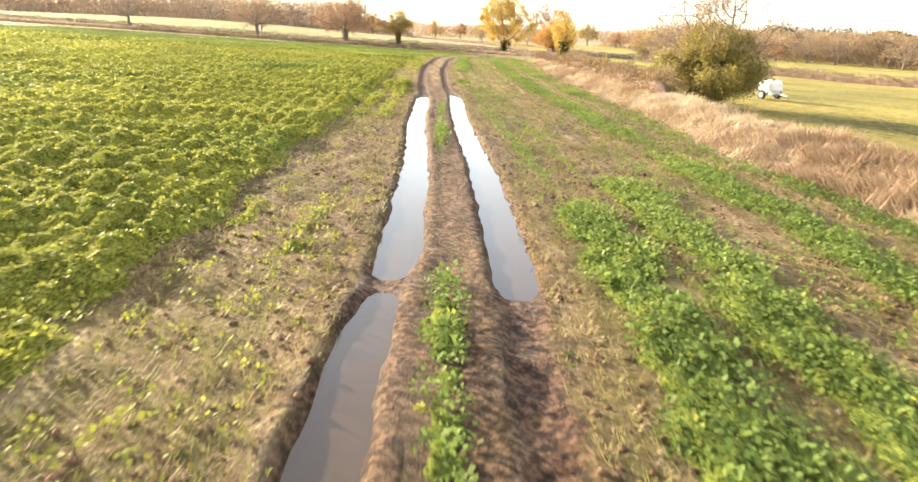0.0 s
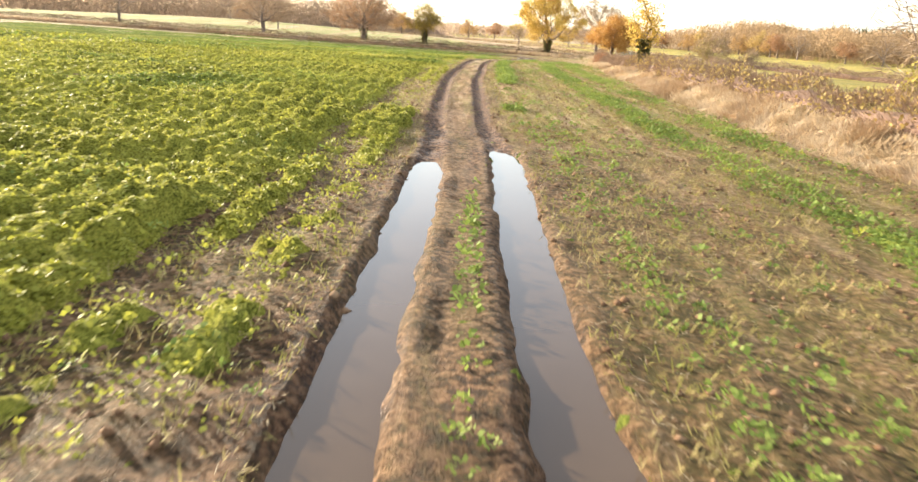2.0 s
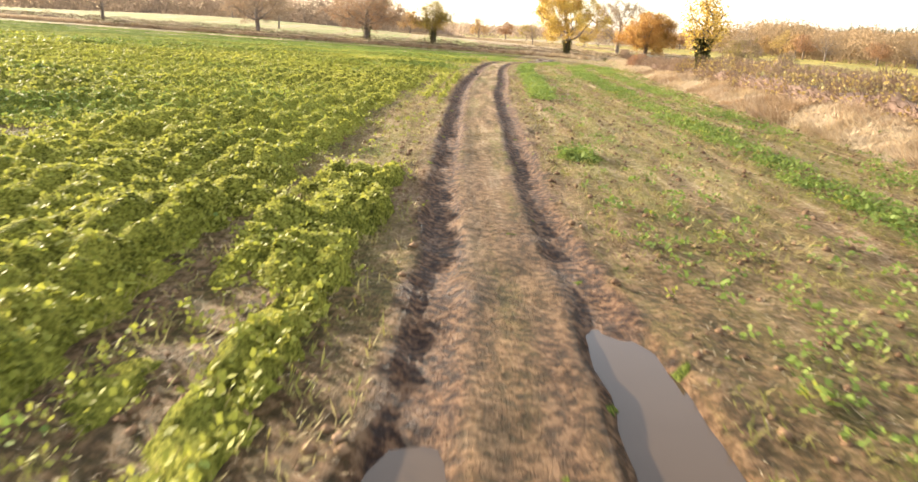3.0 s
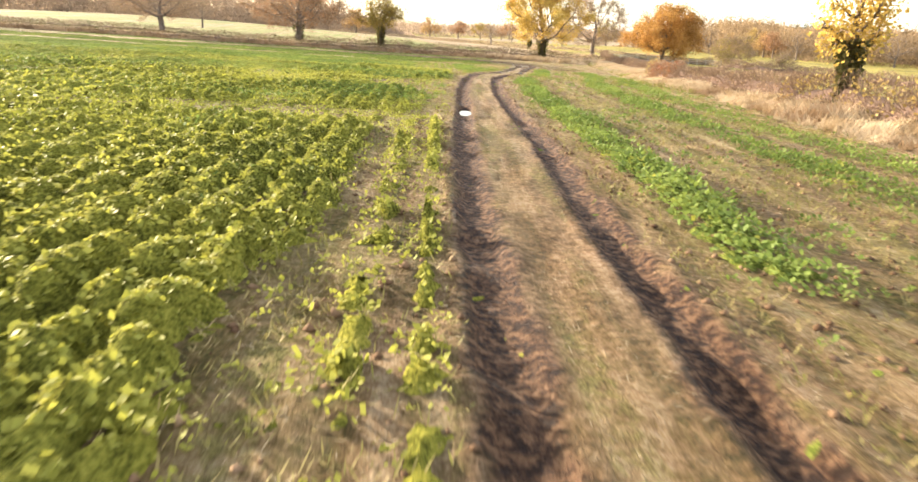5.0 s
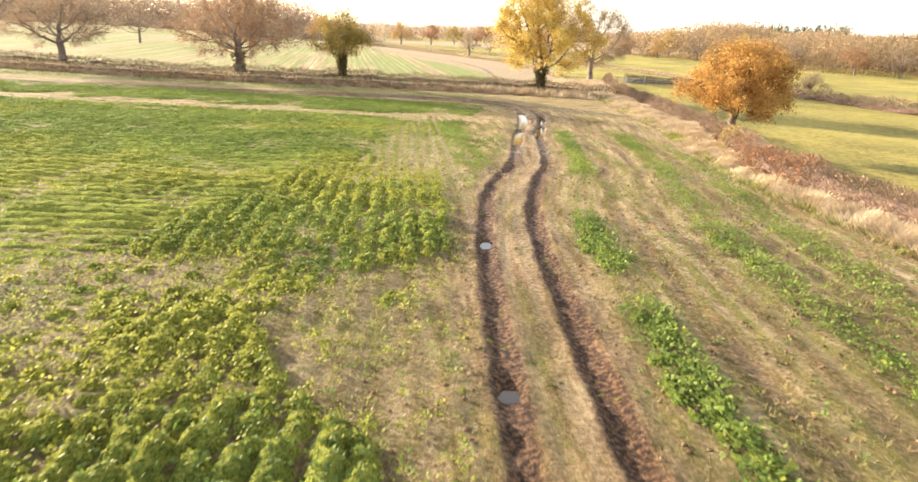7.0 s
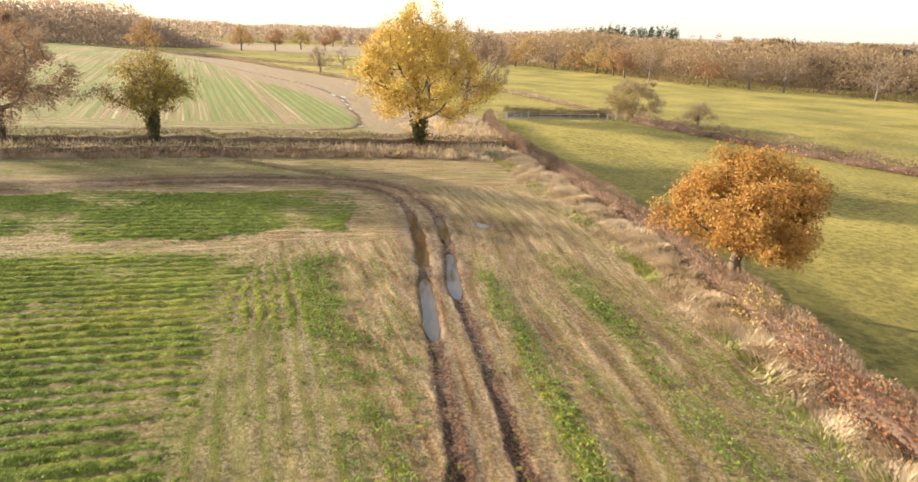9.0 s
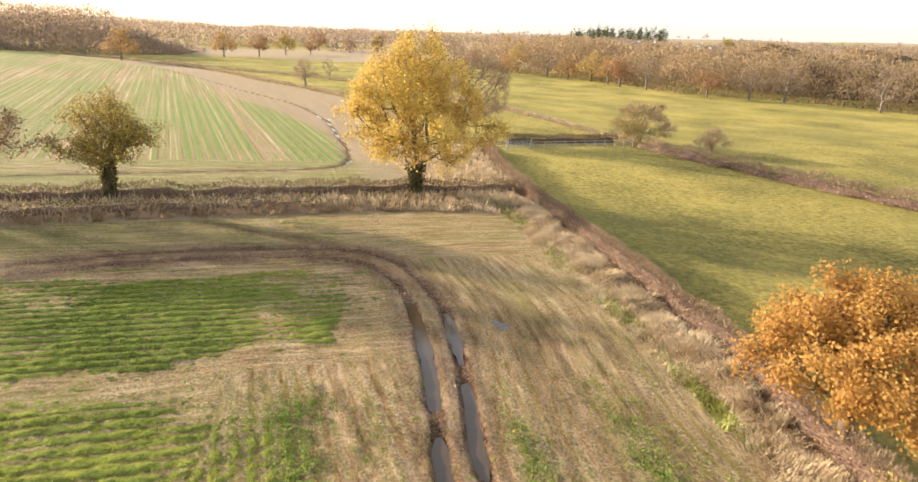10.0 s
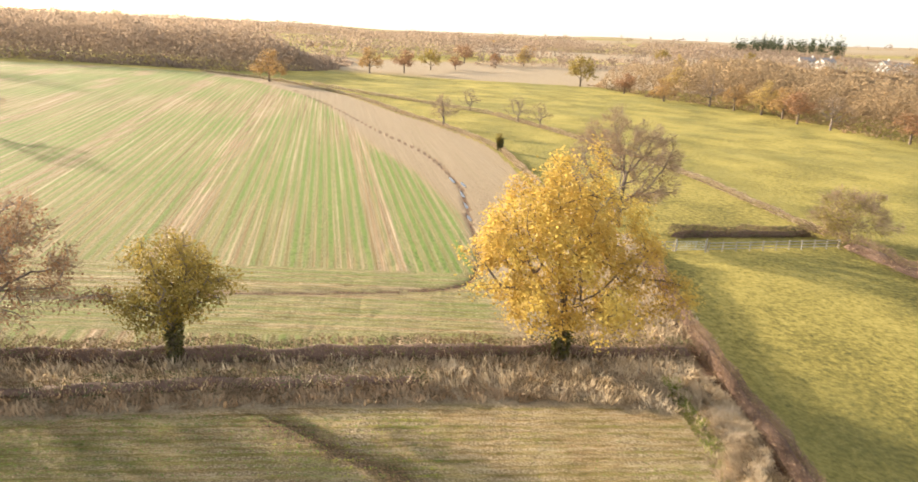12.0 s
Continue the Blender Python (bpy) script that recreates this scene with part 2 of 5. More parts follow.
def ground_z(x, y, ruts=True):
    shape = np.shape(x)
    x, y = np.asarray(x, float).ravel(), np.asarray(y, float).ravel()
    z = lie(x, y) + bank(x, y)
    near = (x > -25) & (x < 34) & (y < 200)
    z = z + near * 0.07 * (value_noise(x, y, 1.3, 5) - 0.5) + near * 0.085 * (value_noise(x, y, 0.36, 6) - 0.5)
    if ruts:
        for which, line in enumerate((RUT_L, RUT_R)):
            d = away(line, x, y) + 0.07 * (value_noise(x, y, 0.5, 21) - 0.5) + 0.035 * (value_noise(x, y, 0.2, 22) - 0.5)
            dep = rut_depth(y, which) * (0.8 + 0.4 * value_noise(x, y, 0.45, 24))
            soft = 0.28 + 0.16 * wet_run(y, which)
            z = z - dep * (1 - step(0.45 * soft, soft, d)) + 0.032 * band(d, soft, soft + 0.16, 0.1) * (0.4 + value_noise(x, y, 0.7, 23))
        z = z - 0.10 * (1 - step(0.15, 0.5, away(RUT_FAR, x, y)))
        side = np.hypot((x - 13.9) * 1.0 - (y - 139.8) * -0.25, (y - 139.8) * 0.4)
        z = z - 0.14 * (1 - step(0.2, 0.6, side))
    z = z - 0.45 * (1 - step(0.2, 1.1, np.hypot((x - 12.9) / 1.5, y - 62.9)))
    return z.reshape(shape)


def crop_cover(x, y):
    """How thickly the rape stands, 0 to 1."""
    x, y = np.asarray(x, float), np.asarray(y, float)
    rl, rr = along_y(RUN_L, y), along_y(RUN_R, y)
    rough = value_noise(x, y, 2.6, 31)
    edge = np.interp(y, (0, 60, 74, 78.5, 81.5, 89, 91.5, 94, 97, 99, 108, 124, 150), (-1.45, -1.35, -1.15, -1.2, -0.35, -0.15, -2.2, -3.0, -1.4, 1.0, 1.9, 2.0, 8.0))
    left = 1 - step(-0.45, 0.35, x - edge + 0.9 * (rough - 0.5))
    thick = np.interp(y + 2.4 * (rough - 0.5), (0, 77.2, 78.3, 80.0, 81.2, 88, 89.5, 97, 98.5, 106, 108, 122, 124.5, 134.5, 136, 138, 139.5, 148.7, 149.6, 165), (1, 1, 0.5, 0.5, 1, 1, 0.78, 0.72, 0.95, 0.9, 0.8, 0.8, 0.95, 0.95, 0.25, 0.22, 0.95, 0.9, 0.0, 0.0))
    west = step(5, 15, -x)
    thick = np.where(y < 112, thick + (1 - thick) * west * 0.85, np.where(y < 134, thick + (1 - thick) * step(3, 9, -x) * 0.7, thick))
    thick = thick * np.where((y > 110) & (y < 136), 1 - 0.6 * step(-3.0, 0.0, x) * step(109, 114, y), 1)
    thick = thick * np.where((y > 137.5) & (y < 150), 1 - step(5.2, 9.0, x + 1.6 * (rough - 0.5) + 0.12 * np.maximum(0, y - 144) ** 1.4), 1)
    thick = np.where((y > 150.5) & (x < -3) | (y > 155.5), 0.55 * (y < 161.5) * (x < 21), thick)
    c = left * thick * (0.55 + 0.75 * rough)
    u = x - rr
    ragged = 0.45 * (value_noise(x, y, 1.1, 33) - 0.5) + 0.35 * (value_noise(x, y, 0.4, 34) - 0.5)
    s1 = np.maximum.reduce([band(y, -5, 15.5, 0.8), band(y, 66, 95.4, 1.0), band(y, 97.4, 104, 0.8), 0.7 * band(y, 112, 131, 1.5)])
    strips = s1 * band(u + ragged, 1.25, 2.35, 0.2)
    strips = np.maximum(strips, band(y, -5, 18.5, 1.0) * band(u + ragged, 2.85, 4.0, 0.25))
    strips = np.maximum(strips, (0.25 + 0.75 * value_noise(x * 0.4, y, 5.0, 35)) * band(u + ragged, 5.5, 6.9, 0.3) * band(y, -5, 131, 1))
    strips = np.maximum(strips, (0.1 + 0.6 * value_noise(x * 0.5, y, 7.0, 36)) * band(u + ragged, 8.0, 9.6, 0.4) * (x < along_y(VERGE, y) - 0.3) * (y < 135))
    strips = np.maximum(strips, 1 - step(0.35, 0.8, np.hypot(x - 4.0, (y - 52.3) * 0.7)))
    strips = np.maximum(strips, band(x + ragged, -0.9, 0.45, 0.3) * band(y + 2 * ragged, 43, 48.5, 0.6))
    strips = np.maximum(strips, 0.75 * band(x + ragged * 0.3, 2.45, 2.85, 0.08) * (y < 10.8))
    strips = np.maximum(strips, 0.72 * band(x + 2 * ragged, -1.3, 3.7, 0.7) * band(y + 3 * ragged, 123.8, 133.6, 1.2))
    strips = np.maximum(strips, 0.6 * band(x + ragged, 2.0, 4.4, 0.5) * band(y + 2 * ragged, 133.0, 135.4, 0.4))
    weeds = np.where(y < 99, 0.62, 0.66) * band(x + ragged, -10, rl - 0.8, 0.4) * value_noise(x * 1.5, y, 0.9, 40) * band(y, 76, 126, 2)
    weeds = np.maximum(weeds, 0.30 * band(x + ragged, -1.4, rl - 0.6, 0.2) * value_noise(x * 2.0, y * 0.5, 1.2, 37) * (y < 150))
    along = 0.4 + 0.9 * value_noise(x * 1.2, y * 0.6, 1.6, 39)
    weeds = np.maximum(weeds, 0.8 * along * np.maximum(band(y, 29, 50, 2), 0.6 * band(y, 3, 16, 2)) * np.maximum(band(x + 0.6 * ragged, -1.15, -0.65, 0.12), band(x + 0.6 * ragged, -0.25, 0.4, 0.15)))
    weeds = np.maximum(weeds, 0.55 * along * band(y, 17, 50, 3) * np.maximum(band(u + 0.5 * ragged, 1.25, 1.7, 0.12), 0.6 * band(u + 0.5 * ragged, 2.2, 2.7, 0.15)))
    weeds = np.maximum(weeds, 0.7 * along * band(y, 22, 39, 2) * band(x + 0.3 * ragged, 2.3, 2.65, 0.08))
    weeds = np.maximum(weeds, 0.95 * (0.5 + 0.6 * value_noise(x, y, 0.9, 68)) * band(y, 62, 80, 2) * np.maximum(band(x, -0.75, -0.4, 0.1), band(x, -0.05, 0.25, 0.1)))
    weeds = np.maximum(weeds, 0.22 * band(x, rr + 0.8, along_y(VERGE, y), 0.3) * value_noise(x * 1.5, y * 0.4, 1.5, 38) * (y < 160))
    c = np.maximum.reduce([c, strips, weeds])
    clear = np.minimum(away(RUT_L, x, y), away(RUT_R, x, y)).reshape(c.shape)
    return c * step(0.42, 0.7, clear)


def across_share(x, y):
    """1 where the drilled rows run across the field, 0 where they run along it."""
    edge = np.interp(x, (-30, -12, -8, -6, -4, -2, -0.8, 0.6, 9), (93, 95, 98, 104, 111, 115, 127, 137.2, 137.4))
    return step(-0.8, 0.8, y - edge + 3.5 * (value_noise(x, y, 1.7, 61) - 0.5) * (y < 136))


def lushness(x, y):
    """0 for yellowing crop, 1 for deep green."""
    n = 0.6 * value_noise(x, y, 9, 81) + 0.4 * value_noise(x, y, 2.5, 82)
    # In the west, the glow of backlit leaves is put in as extra yellow.
    return np.clip(0.1 + 1.3 * (n - 0.42) + 0.3 * step(4, 9, -x) * step(88, 96, y) - 0.1 * step(5, 16, -x) * (y < 90) + 0.55 * step(110, 124, y) + 0.25 * band(y, 98, 108, 2) * band(x, -8, 2, 1.5) + 0.35 * band(y, 82, 89, 1.5) + 0.3 * step(3, 6, -x) * band(y, 109, 123, 2), 0, 1)


def leaf_height(x, y, cover, across, tall, low):
    """Height of the leaf surface over the soil: one dome for each plant."""
    far = y > 112
    if across:
        f = cells(x, y, 0.30, 0.72, 62, 0.8, 0.05, 0.35, 1.0)
    else:
        f = cells(x + 0.10 * (value_noise(x, y, 0.8, 70) - 0.5), y, 0.58, 0.36, 63, 0.32, 0.9, 1.0, 0.66)
    reach = np.where(far, 0.28, 0.40 - 0.03 * step(52, 60, y)) + np.where(far, 0.17, 0.2 - 0.11 * step(52, 60, y)) * np.clip(cover, 0, 1)
    dome = np.sqrt(np.clip(1 - (f / reach) ** 2, 0, 1))
    grown = step(low, low + 0.3, cover + 0.5 * (value_noise(x, y, 0.8, 64) - 0.5) + 0.4 * (value_noise(x, y, 0.3, 65) - 0.5))
    tall = tall * (0.4 + 0.6 * step(0.5, 0.95, cover)) * (1 - 0.2 * step(52, 60, y))
    lumps = np.where(far, 0.4 + 0.65 * value_noise(x, y, 0.9, 66), 0.18 + 0.62 * value_noise(x, y, 0.9, 66) + 0.45 * value_noise(x, y, 0.45, 69))
    return tall * grown * dome * (lumps + 0.3 * value_noise(x, y, 0.21, 67))


# ---------------------------------------------------------------- materials
def ground_material():
    m, nt, b = nodes_of("field_soil")

    def attr(name):
        a = nt.nodes.new("ShaderNodeAttribute")
        a.attribute_name = name
        return a.outputs["Fac"]

    fine, mid, wide = noise_at(nt, 9, 8, 0.7), noise_at(nt, 1.1, 5, 0.6), noise_at(nt, 0.09, 3, 0.5)
    litter = noise_at(nt, 26, 4, 0.7, (1.6, 0.5, 1))
    # Everything was drawn out along the lanes by plough, drill and wheels.
    lanes = nt.nodes.new("ShaderNodeCombineXYZ")
    nt.links.new(attr("lane"), lanes.inputs[0])
    nt.links.new(attr("run"), lanes.inputs[1])
    streak = noise_at(nt, 1.9, 6, 0.68, (1, 0.13, 1), lanes.outputs[0])
    weedy = noise_at(nt, 1.3, 5, 0.65, (1, 0.10, 2.7), lanes.outputs[0])
    tilth = maths(nt, "ADD", maths(nt, "ADD", maths(nt, "MULTIPLY", streak, 0.5), maths(nt, "MULTIPLY", attr("stubble"), 0.05)), maths(nt, "ADD", maths(nt, "MULTIPLY", fine, 0.3), maths(nt, "MULTIPLY", litter, 0.2)))
    field = ramp(nt, tilth, [(0.42, (0.055, 0.026, 0.012)), (0.485, (0.21, 0.108, 0.053)), (0.545, (0.43, 0.26, 0.148)), (0.62, (0.73, 0.54, 0.36))])
    olive = ramp(nt, litter, [(0.38, (0.07, 0.06, 0.014)), (0.5, (0.225, 0.20, 0.045)), (0.62, (0.42, 0.35, 0.11))])
    field = mix(nt, maths(nt, "MULTIPLY", ramp(nt, weedy, [(0.50, (0, 0, 0)), (0.60, (0.8, 0.8, 0.8))]), ramp(nt, noise_at(nt, 5, 4, 0.7), [(0.4, (0.1, 0.1, 0.1)), (0.6, (1, 1, 1))])), field, olive)
    green = ramp(nt, noise_at(nt, 14, 5, 0.7), [(0.35, (0.11, 0.13, 0.022)), (0.6, (0.22, 0.245, 0.045)), (0.75, (0.36, 0.36, 0.09))])
    field = mix(nt, maths(nt, "MULTIPLY", attr("green"), ramp(nt, noise_at(nt, 3.0, 5, 0.7), [(0.25, (0.5, 0.5, 0.5)), (0.6, (1, 1, 1))])), field, green)
    # Drilled lines of stubble and young crop, along the lanes of each field.
    wander = maths(nt, "MULTIPLY", noise_at(nt, 1.4, 3, 0.6), 3.0)
    line = maths(nt, "SINE", maths(nt, "ADD", maths(nt, "MULTIPLY", attr("lane"), 2 * math.pi / 0.62), wander))
    wheat = ramp(nt, noise_at(nt, 8, 5, 0.7), [(0.38, (0.13, 0.095, 0.045)), (0.5, (0.30, 0.222, 0.12)), (0.62, (0.56, 0.44, 0.285))])
    ridge = ramp(nt, maths(nt, "ADD", maths(nt, "MULTIPLY", line, 0.28), mid), [(0.44, (0, 0, 0)), (0.56, (1, 1, 1))])
    field = mix(nt, maths(nt, "MULTIPLY", attr("stubble"), ridge, True), field, wheat)
    young = ramp(nt, noise_at(nt, 4, 5, 0.7), [(0.35, (0.10, 0.16, 0.03)), (0.65, (0.23, 0.31, 0.07))])
    rowed = ramp(nt, maths(nt, "SINE", maths(nt, "ADD", maths(nt, "MULTIPLY", attr("lane"), 2 * math.pi / 1.15), wander)), [(0.0, (0.5, 0.5, 0.5)), (0.6, (1, 1, 1))])
    field = mix(nt, maths(nt, "MULTIPLY", attr("drill"), rowed, True), field, young)
    mud_and_shade = ramp(nt, fine, [(0.42, (0.028, 0.012, 0.006)), (0.5, (0.092, 0.043, 0.020)), (0.59, (0.24, 0.13, 0.066))])
    wet = attr("mud_and_shade")
    field = mix(nt, wet, field, mud_and_shade)
    turf = ramp(nt, maths(nt, "ADD", maths(nt, "MULTIPLY", noise_at(nt, 1.9, 10, 0.85), 0.75), maths(nt, "MULTIPLY", wide, 0.25)),
                [(0.41, (0.11, 0.095, 0.024)), (0.5, (0.30, 0.243, 0.058)), (0.59, (0.47, 0.365, 0.10))])
    turf = mix(nt, ramp(nt, noise_at(nt, 0.035, 3, 0.6), [(0.45, (0, 0, 0)), (0.65, (0.55, 0.55, 0.55))]), turf, ramp(nt, noise_at(nt, 1.7, 7, 0.75), [(0.38, (0.115, 0.11, 0.03)), (0.62, (0.24, 0.215, 0.066))]))
    field = mix(nt, attr("turf"), field, turf)
    dead = ramp(nt, noise_at(nt, 5, 7, 0.7), [(0.3, (0.20, 0.14, 0.085)), (0.7, (0.46, 0.36, 0.23))])
    field = mix(nt, attr("dead"), field, dead)
    nt.links.new(field, b.inputs["Base Color"])
    film = maths(nt, "MULTIPLY", attr("soak"), ramp(nt, noise_at(nt, 1.6, 4, 0.6), [(0.44, (0, 0, 0)), (0.54, (1, 1, 1))]))
    nt.links.new(maths(nt, "SUBTRACT", maths(nt, "SUBTRACT", 0.92, maths(nt, "MULTIPLY", wet, 0.2)), maths(nt, "MULTIPLY", film, 0.52)), b.inputs["Roughness"])
    b.inputs["Specular IOR Level"].default_value = 0.16
    # The lugs of tractor tyres pressed across the ruts.
    wave = nt.nodes.new("ShaderNodeTexWave")
    wave.bands_direction = "Y"
    wave.inputs["Scale"].default_value, wave.inputs["Distortion"].default_value, wave.inputs["Detail"].default_value = 1.9, 6.0, 3
    nt.links.new(nt.nodes.new("ShaderNodeTexCoord").outputs["Object"], wave.inputs["Vector"])
    lugs = maths(nt, "MULTIPLY", maths(nt, "MULTIPLY", wave.outputs["Fac"], wet), 0.13)
    bumped(nt, b, maths(nt, "ADD", maths(nt, "ADD", fine, maths(nt, "MULTIPLY", litter, 0.5)), lugs), 1.0, 0.2)
    return m


def water_material():
    m, nt, b = nodes_of("rain_water")
    silt = ramp(nt, noise_at(nt, 0.5, 3), [(0.3, (0.055, 0.036, 0.022)), (0.7, (0.072, 0.049, 0.031))])
    nt.links.new(silt, b.inputs["Base Color"])
    b.inputs["Roughness"].default_value, b.inputs["IOR"].default_value = 0.04, 1.33
    b.inputs["Specular IOR Level"].default_value = 0.6
    bumped(nt, b, noise_at(nt, 7, 3), 0.015, 0.03)
    return m


SOIL, WATER = ground_material(), water_material()
BARK = surface("oak_bark", (0.085, 0.06, 0.042), (0.22, 0.165, 0.12), 9, 0.9, 0.8, (1, 1, 0.3))
BARE = surface("grey_bark", (0.10, 0.075, 0.06), (0.26, 0.20, 0.16), 9, 0.9, 0.6, (1, 1, 0.3))
TWIGS = foliage("hedge_twigs", [(0.13, 0.082, 0.055), (0.20, 0.135, 0.09), (0.27, 0.185, 0.125), (0.34, 0.245, 0.165)], 0.15, 0.8, 0.12)
# Shade inside the hedges, put into a dark brown colour.
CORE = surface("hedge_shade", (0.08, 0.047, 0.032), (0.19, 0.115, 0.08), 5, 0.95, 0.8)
RAPE = foliage("rape_leaf", [(0.18, 0.19, 0.03), (0.265, 0.27, 0.042), (0.35, 0.34, 0.06), (0.43, 0.395, 0.088)], 0.4, 0.62, 0.10)
GREENER = foliage("lush_rape_leaf", [(0.08, 0.115, 0.025), (0.135, 0.185, 0.038), (0.205, 0.26, 0.054), (0.29, 0.33, 0.08)], 0.36, 0.62, 0.2)
STRAW = foliage("dry_straw", [(0.28, 0.2, 0.12), (0.46, 0.35, 0.21), (0.62, 0.5, 0.32)], 0.1, 0.7)
HAY = foliage("dead_grass", [(0.30, 0.225, 0.135), (0.46, 0.35, 0.22), (0.58, 0.455, 0.30), (0.68, 0.555, 0.39)], 0.35, 0.8, 0.9)
RUSTY = foliage("rusty_grass", [(0.24, 0.155, 0.088), (0.36, 0.25, 0.15), (0.47, 0.345, 0.215)], 0.3, 0.8, 0.3)
GREEN_GRASS = foliage("verge_grass", [(0.16, 0.18, 0.04), (0.27, 0.27, 0.07), (0.38, 0.36, 0.12)], 0.35, 0.7, 0.3)
YELLOW = foliage("yellow_oak_leaf", [(0.32, 0.195, 0.06), (0.48, 0.32, 0.08), (0.60, 0.44, 0.11), (0.69, 0.54, 0.17)], 0.52, 0.55, 0.22)
ORANGE = foliage("orange_oak_leaf", [(0.26, 0.13, 0.04), (0.39, 0.205, 0.055), (0.50, 0.285, 0.08), (0.58, 0.37, 0.12)], 0.45, 0.55, 0.35)
RUST = foliage("rust_oak_leaf", [(0.21, 0.115, 0.062), (0.32, 0.18, 0.095), (0.42, 0.255, 0.14)], 0.4, 0.6, 0.3)
OLIVE = foliage("olive_oak_leaf", [(0.16, 0.125, 0.03), (0.29, 0.21, 0.05), (0.40, 0.28, 0.06)], 0.4, 0.55, 0.3)
IVY = foliage("ivy_leaf", [(0.07, 0.07, 0.025), (0.13, 0.12, 0.045), (0.21, 0.17, 0.065)], 0.2, 0.4)
TWIGGY = foliage("bare_twigs", [(0.22, 0.155, 0.10), (0.30, 0.215, 0.14), (0.38, 0.285, 0.19)], 0.3, 0.85)
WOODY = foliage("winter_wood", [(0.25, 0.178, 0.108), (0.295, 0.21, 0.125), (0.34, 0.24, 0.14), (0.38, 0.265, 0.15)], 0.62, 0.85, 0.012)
# Paler and greyer than WOODY: bare twigs, with some haze put into the colour.
HAZED_WOODY = foliage("hazed_winter_trees", [(0.24, 0.185, 0.14), (0.285, 0.215, 0.16), (0.33, 0.245, 0.178), (0.37, 0.265, 0.175)], 0.62, 0.85, 0.03)
PINE = foliage("pine_needles", [(0.035, 0.045, 0.022), (0.06, 0.07, 0.035), (0.09, 0.09, 0.05)], 0.3, 0.7)
def canopy_material():
    """The packed small leaves of a standing crop, seen from above: yellowing or deep green by stretches."""
    m, nt, b = nodes_of("crop_canopy")
    lush = nt.nodes.new("ShaderNodeAttribute")
    lush.attribute_name = "lush"
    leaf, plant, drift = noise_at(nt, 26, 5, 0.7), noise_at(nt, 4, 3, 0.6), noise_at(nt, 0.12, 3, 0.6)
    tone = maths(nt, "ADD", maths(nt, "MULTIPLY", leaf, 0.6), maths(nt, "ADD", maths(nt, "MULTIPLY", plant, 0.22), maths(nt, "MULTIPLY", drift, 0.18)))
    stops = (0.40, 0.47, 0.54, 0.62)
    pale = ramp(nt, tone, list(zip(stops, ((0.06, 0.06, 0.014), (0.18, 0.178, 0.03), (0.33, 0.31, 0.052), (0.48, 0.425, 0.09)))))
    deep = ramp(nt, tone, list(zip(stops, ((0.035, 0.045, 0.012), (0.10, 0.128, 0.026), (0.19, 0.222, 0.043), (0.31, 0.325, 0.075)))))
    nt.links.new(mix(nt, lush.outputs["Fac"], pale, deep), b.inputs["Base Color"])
    b.inputs["Roughness"].default_value, b.inputs["Specular IOR Level"].default_value = 0.9, 0.02
    bumped(nt, b, maths(nt, "ADD", leaf, maths(nt, "MULTIPLY", plant, 0.6)), 1.0, 0.08)
    return m


CANOPY = canopy_material()
CLOD = foliage("earth_clod", [(0.06, 0.032, 0.017), (0.125, 0.07, 0.038), (0.21, 0.128, 0.072), (0.31, 0.205, 0.125)], 0.0, 0.9, 0.5)
WEED = foliage("stubble_weed", [(0.15, 0.15, 0.03), (0.24, 0.22, 0.05), (0.36, 0.28, 0.11), (0.45, 0.33, 0.18)], 0.25, 0.6, 0.35)
TIMBER = surface("weathered_rail", (0.20, 0.17, 0.14), (0.44, 0.39, 0.33), 12, 0.85, 0.5, (1, 1, 0.3))
STEEL = surface("galvanised_steel", (0.35, 0.35, 0.34), (0.55, 0.55, 0.54), 20, 0.45, 0.2, metal=0.6)
PLASTIC = surface("white_tank_plastic", (0.68, 0.66, 0.62), (0.84, 0.82, 0.79), 4, 0.5, 0.1)
RUBBER = surface("tyre_rubber", (0.018, 0.018, 0.018), (0.05, 0.047, 0.043), 20, 0.85, 0.4)
RENDER_WALL = surface("white_render", (0.62, 0.60, 0.56), (0.80, 0.78, 0.74), 1.5, 0.85, 0.2)
SLATE = surface("slate_roof", (0.16, 0.14, 0.13), (0.32, 0.28, 0.26), 2.5, 0.7, 0.4)
PANE = surface("dark_pane", (0.03, 0.035, 0.04), (0.07, 0.08, 0.09), 2, 0.15, 0.05)


# ---------------------------------------------------------------- ground
def graded(*spans):
    """Grid lines: (from, to, gap) spans, then ever wider gaps out to the horizon."""
    out = []
    for a, b, gap in spans:
        out.extend(np.arange(a, b - 1e-6, gap))
    out.append(spans[-1][1])
    return out


def horizon_side(start, sign):
    out, gap = [], 6.0
    v = start
    while abs(v) < 3200:
        gap *= 1.16
        v += sign * gap
        out.append(v)
    return out


